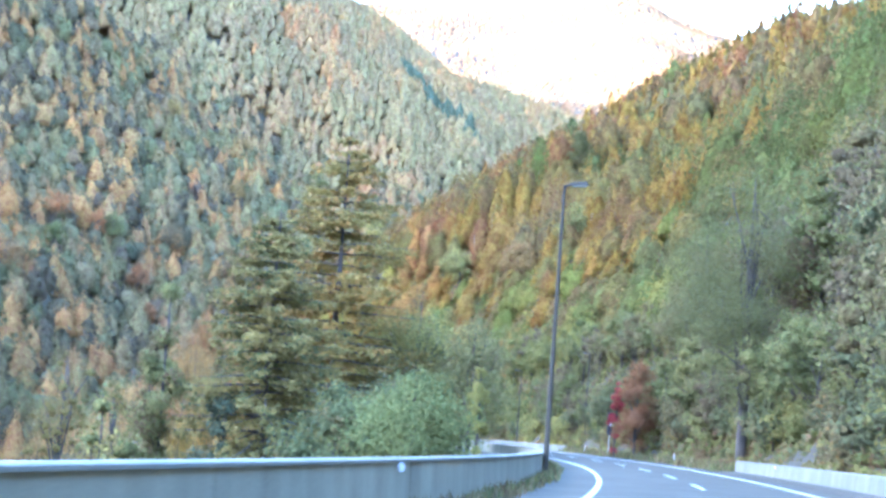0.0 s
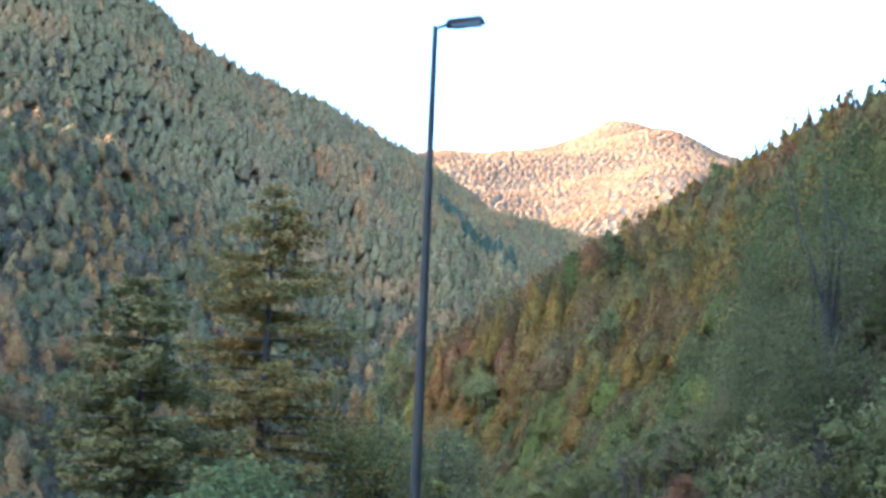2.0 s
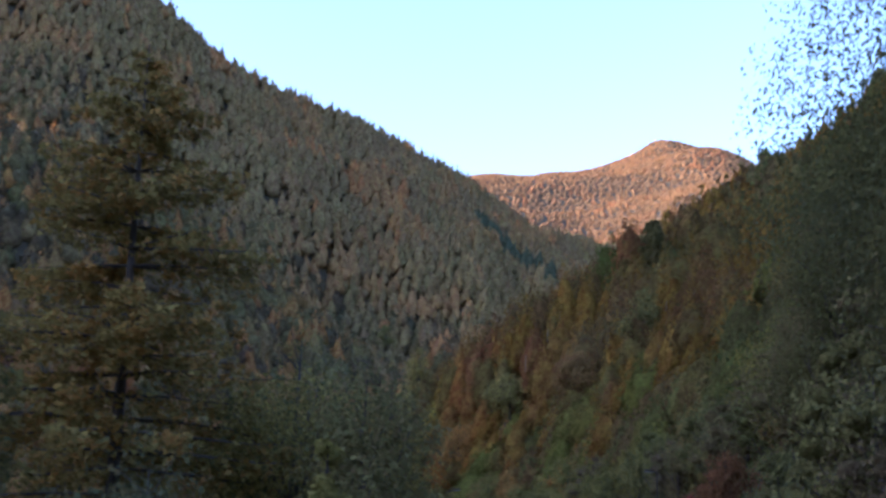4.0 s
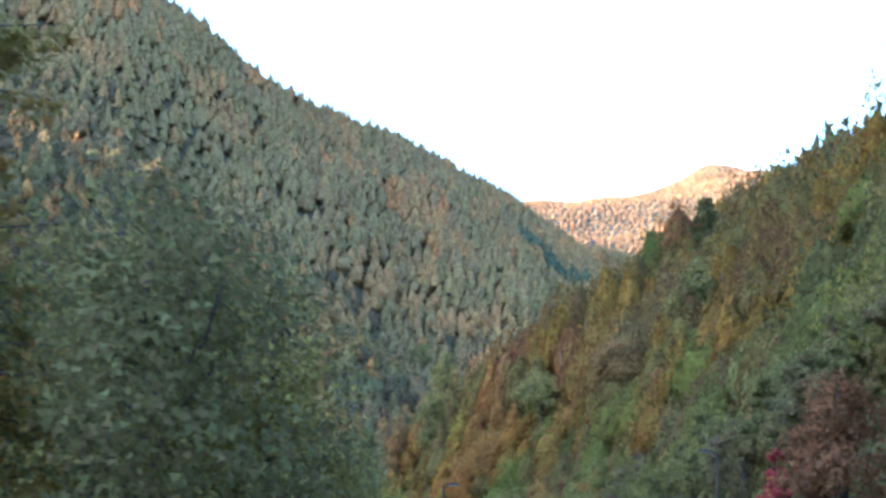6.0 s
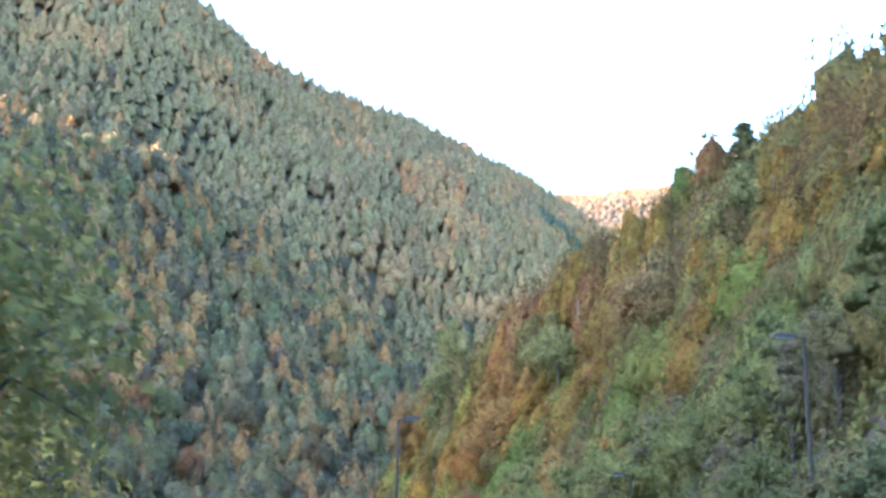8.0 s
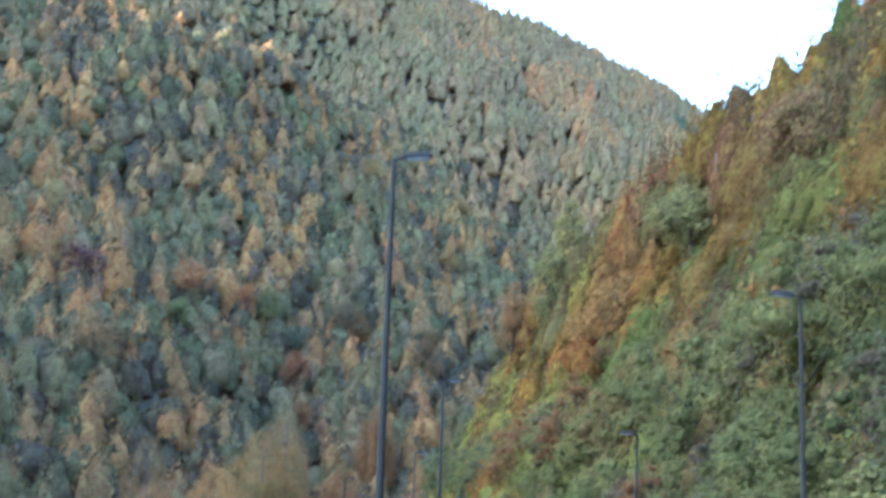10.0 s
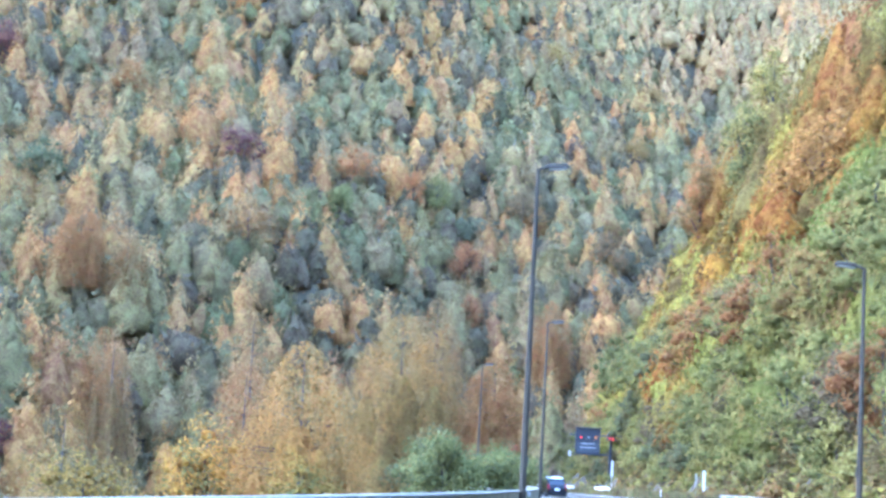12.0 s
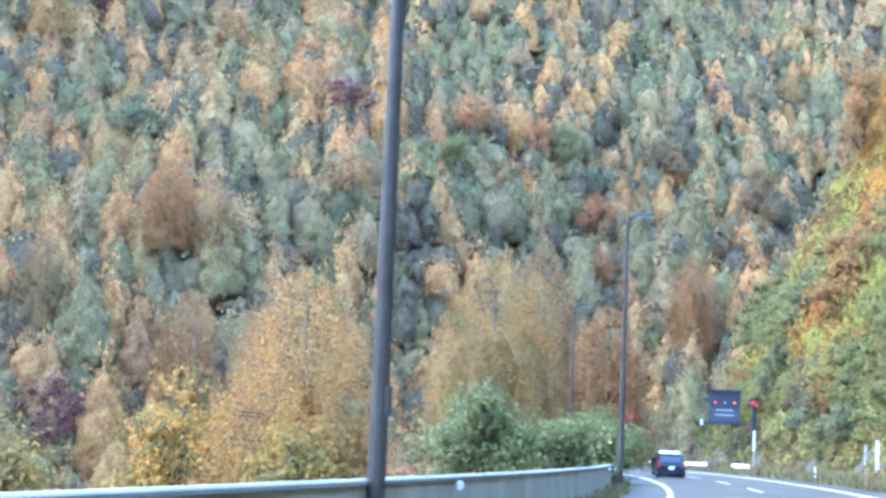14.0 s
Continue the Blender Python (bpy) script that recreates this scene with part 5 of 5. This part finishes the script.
def street_lamp(at, turn, label, first=True, height=11.6):
    """A tall tapered brown pole with a base flange, a hatch, a short arm and a flat head that looks over the road (+x)."""
    top = thing("street_lamp", at, label, "street lamp", "street lamps", turn=turn)
    bm = bmesh.new()
    rod(bm, (0, 0, -1.2), (0, 0, height), 0.125, 0.062, 12)
    part("pole", bm, BROWN_STEEL, top)
    bm = bmesh.new()
    rod(bm, (0, 0, -0.25), (0, 0, 0.02), 0.24, 0.24, 12)
    part("flange", bm, BROWN_STEEL, top)
    bm = bmesh.new()
    box(bm, (0.05, 0.13, 0.34), (0.11, 0, 1.9), 0.01)
    part("hatch", bm, BROWN_STEEL, top)
    bm = bmesh.new()
    rod(bm, (0, 0, height - 0.05), (0.34, 0, height + 0.06), 0.05, 0.045, 10)
    part("arm", bm, BROWN_STEEL, top)
    bm = bmesh.new()
    box(bm, (0.86, 0.34, 0.15), (0.62, 0, height + 0.09), 0.05, pose(0, 0, 0, 0, -5, 0), 0.8)
    head = part("head", bm, BROWN_STEEL, top)
    bm = bmesh.new()
    box(bm, (0.62, 0.25, 0.05), (0.66, 0, height + 0.0), 0.018, pose(0, 0, 0, 0, -5, 0))
    part("lens", bm, LENS_GLASS, head, "grey glass lens under the head")
    return top


def lamp_at(x, y, side, z_top=None):
    s1, u1 = (float(v[0]) for v in road_uv(np.array([x]), np.array([y])))
    base = on_road(s1, np.clip(u1, -8, 9))[2]
    h = (z_top - base) if z_top is not None else 11.6
    return (x, y, base), (heading(s1) if side < 0 else heading(s1) + 180), h


for x, y, side, zt in ((5.02, 53.1, -1, 8.4), (1.9, 165.0, -1, -0.2), (-5.75, 199.9, -1, -3.5), (-17.2, 234.8, -1, -6.9), (-34.0, 266.0, -1, None),
                       (18.9, 152.2, 1, 1.3), (12.6, 179.0, 1, -1.9), (3.9, 208.3, 1, -5.8)):
    at_, tn, hh = lamp_at(x, y, side, zt)
    street_lamp(at_, tn, "tall brown steel street lamp " + ("behind the concrete wall" if side < 0 else "on the hill side of the road"), height=hh)

# ---- sign gantry with the temperature display ----


def letters(name, text, size, mat, parent, m, depth=0.01):
    cu = bpy.data.curves.new(name, "FONT")
    cu.body, cu.size, cu.extrude, cu.align_x, cu.align_y = text, size, depth, "CENTER", "CENTER"
    tmp = bpy.data.objects.new(name, cu)
    scene.collection.objects.link(tmp)
    bpy.context.view_layer.update()
    me = bpy.data.meshes.new_from_object(tmp.evaluated_get(bpy.context.evaluated_depsgraph_get()))
    bpy.data.objects.remove(tmp)
    me.transform(m)
    me.materials.clear()
    me.materials.append(mat)
    return part(name, me, None, parent)


def sign_gantry(at, turn):
    """A cantilever: the pole on the hill side, two arms towards the road, a dark message board and a small lit display."""
    top = thing("sign_gantry", at, "dark steel gantry with message board and temperature display", "road sign", turn=turn)
    bm = bmesh.new()
    rod(bm, (0, 0, -1.0), (0, 0, 6.6), 0.2, 0.15, 14)
    part("pole", bm, DARK_STEEL, top)
    for z_ in (4.0, 6.1):
        bm = bmesh.new()
        rod(bm, (-4.6, 0, z_), (2.0 if z_ > 5 else 0.2, 0, z_), 0.07, 0.07, 10)
        part("arm", bm, DARK_STEEL, top)
    bm = bmesh.new()
    box(bm, (2.75, 0.32, 2.95), (-2.6, -0.2, 5.4), 0.05)
    board = part("message_board", bm, DARK_STEEL, top, "dark message board, mostly unlit")
    bm = bmesh.new()
    box(bm, (2.45, 0.03, 1.1), (-2.6, -0.372, 4.75), 0.008)
    part("lower_panel", bm, plain("grey_panel", (0.045, 0.052, 0.062), 0.6), board)
    bm = bmesh.new()
    box(bm, (2.9, 0.55, 0.08), (-2.6, -0.3, 6.93), 0.02)
    part("hood", bm, DARK_STEEL, board)
    for x_, mat in ((-3.4, LED_RED), (-2.6, LENS_GLASS), (-1.75, LED_AMBER)):
        bm = bmesh.new()
        rod(bm, (x_, -0.36, 5.85), (x_, -0.40, 5.85), 0.095, 0.085, 14)
        part("signal_light", bm, mat, board)
    bm = bmesh.new()
    for w_, z_ in ((1.5, 5.18), (1.7, 4.75)):
        box(bm, (w_, 0.02, 0.10), (-2.6, -0.39, z_), 0.004)
    part("faint_writing", bm, LENS_GLASS, board)
    bm = bmesh.new()
    box(bm, (1.1, 0.3, 0.62), (0.0, -0.34, 5.95), 0.03)
    disp = part("temperature_display", bm, DARK_STEEL, top, "small dark display with red digits")
    letters("digits", "12", 0.62, LED_RED, disp, pose(-0.05, -0.50, 5.93, 90, 0, 0))
    bm = bmesh.new()
    box(bm, (0.95, 0.04, 0.2), (0, -0.42, 6.42), 0.01)
    plate = part("caption_plate", bm, DARK_STEEL, disp)
    bm = bmesh.new()
    for i in range(4):
        box(bm, (0.14, 0.012, 0.11), (-0.33 + 0.22 * i, -0.446, 6.42), 0.003)
    part("caption_bars", bm, WHITE_PAINT, disp)
    bm = bmesh.new()
    box(bm, (0.16, 0.16, 0.5), (-4.55, 0, 4.0), 0.02)
    part("sensor_box", bm, WHITE_PAINT, top, "small white box on the arm's end")
    return top


sign_gantry((-30.6, 297.0, ground_at(-30.6, 297.0)), 25.0)

# ---- small roadside things ----


def delineator(at, turn, label="white delineator post on the verge"):
    top = thing("delineator_post", at, label, "road post", "delineator posts", turn=turn)
    bm = bmesh.new()
    rod(bm, (0, 0, -0.2), (0, 0, 0.9), 0.05, 0.045, 10)
    part("post", bm, WHITE_PAINT, top)
    bm = bmesh.new()
    rod(bm, (0, -0.04, 0.78), (0, -0.075, 0.78), 0.05, 0.05, 12)
    part("reflector", bm, ORANGE_GLASS, top)
    return top


for s1, u1 in ((100, 6.6), (140, 6.6), (262, 6.5), (285, 6.6)):
    q = on_road(s1, u1)
    delineator(tuple(q), heading(s1))


def wall_reflector(s1, u1, up, label, mat):
    q = on_road(s1, u1, up)
    top = thing("wall_reflector", tuple(q), label, "reflector", "wall reflectors", turn=heading(s1))
    bm = bmesh.new()
    rod(bm, (-0.02, 0.0, 0), (0.02, 0.0, 0), 0.03, 0.03, 8)
    part("bracket", bm, GALVANISED, top)
    bm = bmesh.new()
    rod(bm, (0.02, -0.012, 0), (0.05, -0.03, 0), 0.075, 0.07, 16)
    part("disc", bm, mat, top)
    return top


for s1 in (20.0, 54.5, 89.0, 123.5, 154.0, 182.5, 208.0, 240.0):
    wall_reflector(s1, LEFT + 0.14, WALL_H - 0.08, "round white reflector on the concrete wall", WHITE_PAINT)
for s1 in (70.0, 190.0, 214.0, 232.0):
    wall_reflector(s1, (7.6 if s1 < 100 else 6.7) - 0.2, 0.6, "small orange reflector on the barrier blocks", ORANGE_GLASS)


def sign_post(at, turn, height, plate, label, mat):
    """A slim galvanised post with a plate turned to the traffic (or side-on)."""
    top = thing("sign_post", at, label, "sign post", turn=turn)
    bm = bmesh.new()
    rod(bm, (0, 0, -0.3), (0, 0, height), 0.05, 0.05, 10)
    part("post", bm, GALVANISED, top)
    bm = bmesh.new()
    box(bm, plate, (0, -0.06, height - plate[2] / 2), 0.008)
    board = part("plate", bm, mat, top)
    bm = bmesh.new()
    box(bm, (plate[0] * 0.6 + 0.01, 0.012, plate[2] * 0.18), (0, -0.06 - plate[1] / 2 - 0.004, height - plate[2] * 0.5), 0.002)
    part("writing_bar", bm, WHITE_PAINT, board)
    return top


for s1, u1, h_, pl, lab, mat in ((255.0, 8.2, 2.3, (0.16, 0.03, 1.6), "galvanised post with a narrow white plate", WHITE_PAINT),
                                 (258.5, 8.4, 2.1, (0.14, 0.03, 0.5), "galvanised post by the barrier's end", GALVANISED),
                                 (292.0, 9.0, 3.4, (0.18, 0.03, 1.6), "post with a narrow white plate by the hill", WHITE_PAINT),
                                 (131.5, 7.2, 4.6, (0.5, 0.2, 2.4), "dark message sign on a post, seen edge-on", DARK_STEEL),
                                 (262.0, -4.6, 2.4, (0.5, 0.03, 0.5), "small blue road sign on a post", BLUE_SIGN)):
    q = on_road(s1, u1)
    sign_post((q[0], q[1], float(q[2])), heading(s1), h_, pl, lab, mat)


def guard_rail(s0, s1, u1, label):
    """A white W-beam rail on posts."""
    top = thing("guard_rail", tuple(on_road((s0 + s1) / 2, u1)), label, "guard rail", "guard rails")
    inv = top.matrix_basis.inverted()
    me = ribbon("beam", np.linspace(s0, s1, 9), [(u1 - 0.05, 0.46), (u1 - 0.12, 0.52), (u1 - 0.05, 0.6), (u1 - 0.12, 0.68), (u1 - 0.05, 0.76), (u1 - 0.03, 0.76), (u1 - 0.03, 0.46), (u1 - 0.05, 0.46)], WHITE_PAINT)
    me.transform(inv)
    part("beam", me, None, top)
    for s_k in np.arange(s0 + 0.3, s1, 2.0):
        q_ = Vector(on_road(s_k, u1))
        bm = bmesh.new()
        rod(bm, inv @ (q_ + Vector((0, 0, -0.4))), inv @ (q_ + Vector((0, 0, 0.76))), 0.06, 0.06, 8)
        part("post", bm, GALVANISED, top)
    return top


guard_rail(298, 308, 6.6, "short white guard rail before the gantry pole")
guard_rail(284, 290, 6.9, "short white guard rail on the verge")
guard_rail(314, 330, 6.6, "white guard rail past the gantry pole")
guard_rail(259, 300, -4.9, "white guard rail following the concrete wall")

# ---- the car on the road ahead ----


def station_wagon(at, turn):
    """A dark five-door wagon seen from behind; +y is its front."""
    top = thing("car", at, "dark tall station wagon on the asphalt, sky reflection painted on its roof", "car", turn=turn)
    prof = [(-2.12, 0.32), (-2.18, 0.55), (-2.14, 0.95), (-1.98, 1.10), (-1.70, 1.52), (-1.45, 1.60), (0.2, 1.60), (0.55, 1.52), (1.15, 1.08), (1.95, 0.92), (2.14, 0.72), (2.14, 0.38), (1.9, 0.26), (-1.9, 0.26)]
    bm = bmesh.new()
    rings = []
    for xs, inset in ((-0.85, 0.10), (-0.83, 0.0), (0.83, 0.0), (0.85, 0.10)):
        ring = []
        for y_, z_ in prof:
            tuck = 0.20 * max(0.0, (z_ - 1.0) / 0.6)
            k_ = 1 - inset * 0.35
            ring.append(bm.verts.new(((abs(xs) - tuck) * (1 if xs > 0 else -1), y_ * k_, 0.9 + (z_ - 0.9) * k_)))
        rings.append(ring)
    for a_, b_ in zip(rings, rings[1:]):
        for i in range(len(prof)):
            j = (i + 1) % len(prof)
            bm.faces.new((a_[i], a_[j], b_[j], b_[i]))
    bm.faces.new(rings[0][::-1])
    bm.faces.new(rings[-1])
    bmesh.ops.recalc_face_normals(bm, faces=bm.faces)
    bmesh.ops.bevel(bm, geom=list(bm.edges), offset=0.025, segments=2, affect="EDGES")
    body = part("body", bm, CAR_PAINT, top, "dark glossy car body")
    bm = bmesh.new()
    box(bm, (1.22, 0.03, 0.46), (0, -1.885, 1.31), 0.012, pose(0, 0, 0, -33, 0, 0))
    part("rear_window", bm, CAR_GLASS, body)
    bm = bmesh.new()
    box(bm, (1.12, 0.03, 0.5), (0, 0.89, 1.31), 0.012, pose(0, 0, 0, 54, 0, 0))
    part("windscreen", bm, CAR_GLASS, body)
    for sx in (-1, 1):
        for y_, l_ in ((-0.95, 0.85), (0.0, 0.85)):
            bm = bmesh.new()
            box(bm, (0.03, l_, 0.36), (sx * 0.775, y_, 1.28), 0.01, pose(0, 0, 0, 0, -19 * sx, 0))
            part("side_window", bm, CAR_GLASS, body)
        bm = bmesh.new()
        box(bm, (0.16, 0.08, 0.42), (sx * 0.73, -2.08, 1.0), 0.02, pose(0, 0, 0, -14, 0, 0))
        part("tail_lamp", bm, TAIL_RED, body, "red tail lamp")
        bm = bmesh.new()
        box(bm, (0.1, 0.16, 0.12), (sx * 0.95, 0.72, 1.08), 0.02)
        part("wing_mirror", bm, CAR_PAINT, body)
        for y_ in (-1.3, 1.32):
            wheel = part("wheel", rod(bmesh.new(), (sx * 0.74, y_, 0.31), (sx * 0.80, y_, 0.31), 0.2, 0.19, 16), GALVANISED, top)
            bm = bmesh.new()
            rod(bm, (sx * 0.64, y_, 0.31), (sx * 0.86, y_, 0.31), 0.31, 0.31, 24)
            bmesh.ops.bevel(bm, geom=[e for e in bm.edges if e.is_manifold and e.calc_face_angle() > 1.0], offset=0.03, segments=2, affect="EDGES")
            part("tyre", bm, RUBBER, wheel)
    bm = bmesh.new()
    box(bm, (1.62, 0.16, 0.2), (0, -2.14, 0.46), 0.04)
    part("bumper", bm, CAR_PAINT, body)
    bm = bmesh.new()
    box(bm, (0.33, 0.02, 0.165), (0, -2.195, 0.8), 0.004)
    plate = part("number_plate", bm, WHITE_PAINT, body, "white number plate")
    # thin white panel that paints the sky's reflection onto the dark roof
    bm = bmesh.new()
    box(bm, (1.24, 1.5, 0.03), (0, -0.6, 1.615), 0.012)
    part("roof_reflection", bm, WHITE_PAINT, body, "white panel painted as the sky's reflection on the roof")
    bm = bmesh.new()
    box(bm, (1.15, 0.22, 0.035), (0, -1.62, 1.6), 0.012)
    part("roof_spoiler", bm, CAR_PAINT, body)
    return top


q = on_road(270.0, -0.9, 0.02)
station_wagon((q[0], q[1], float(q[2])), heading(270.0))
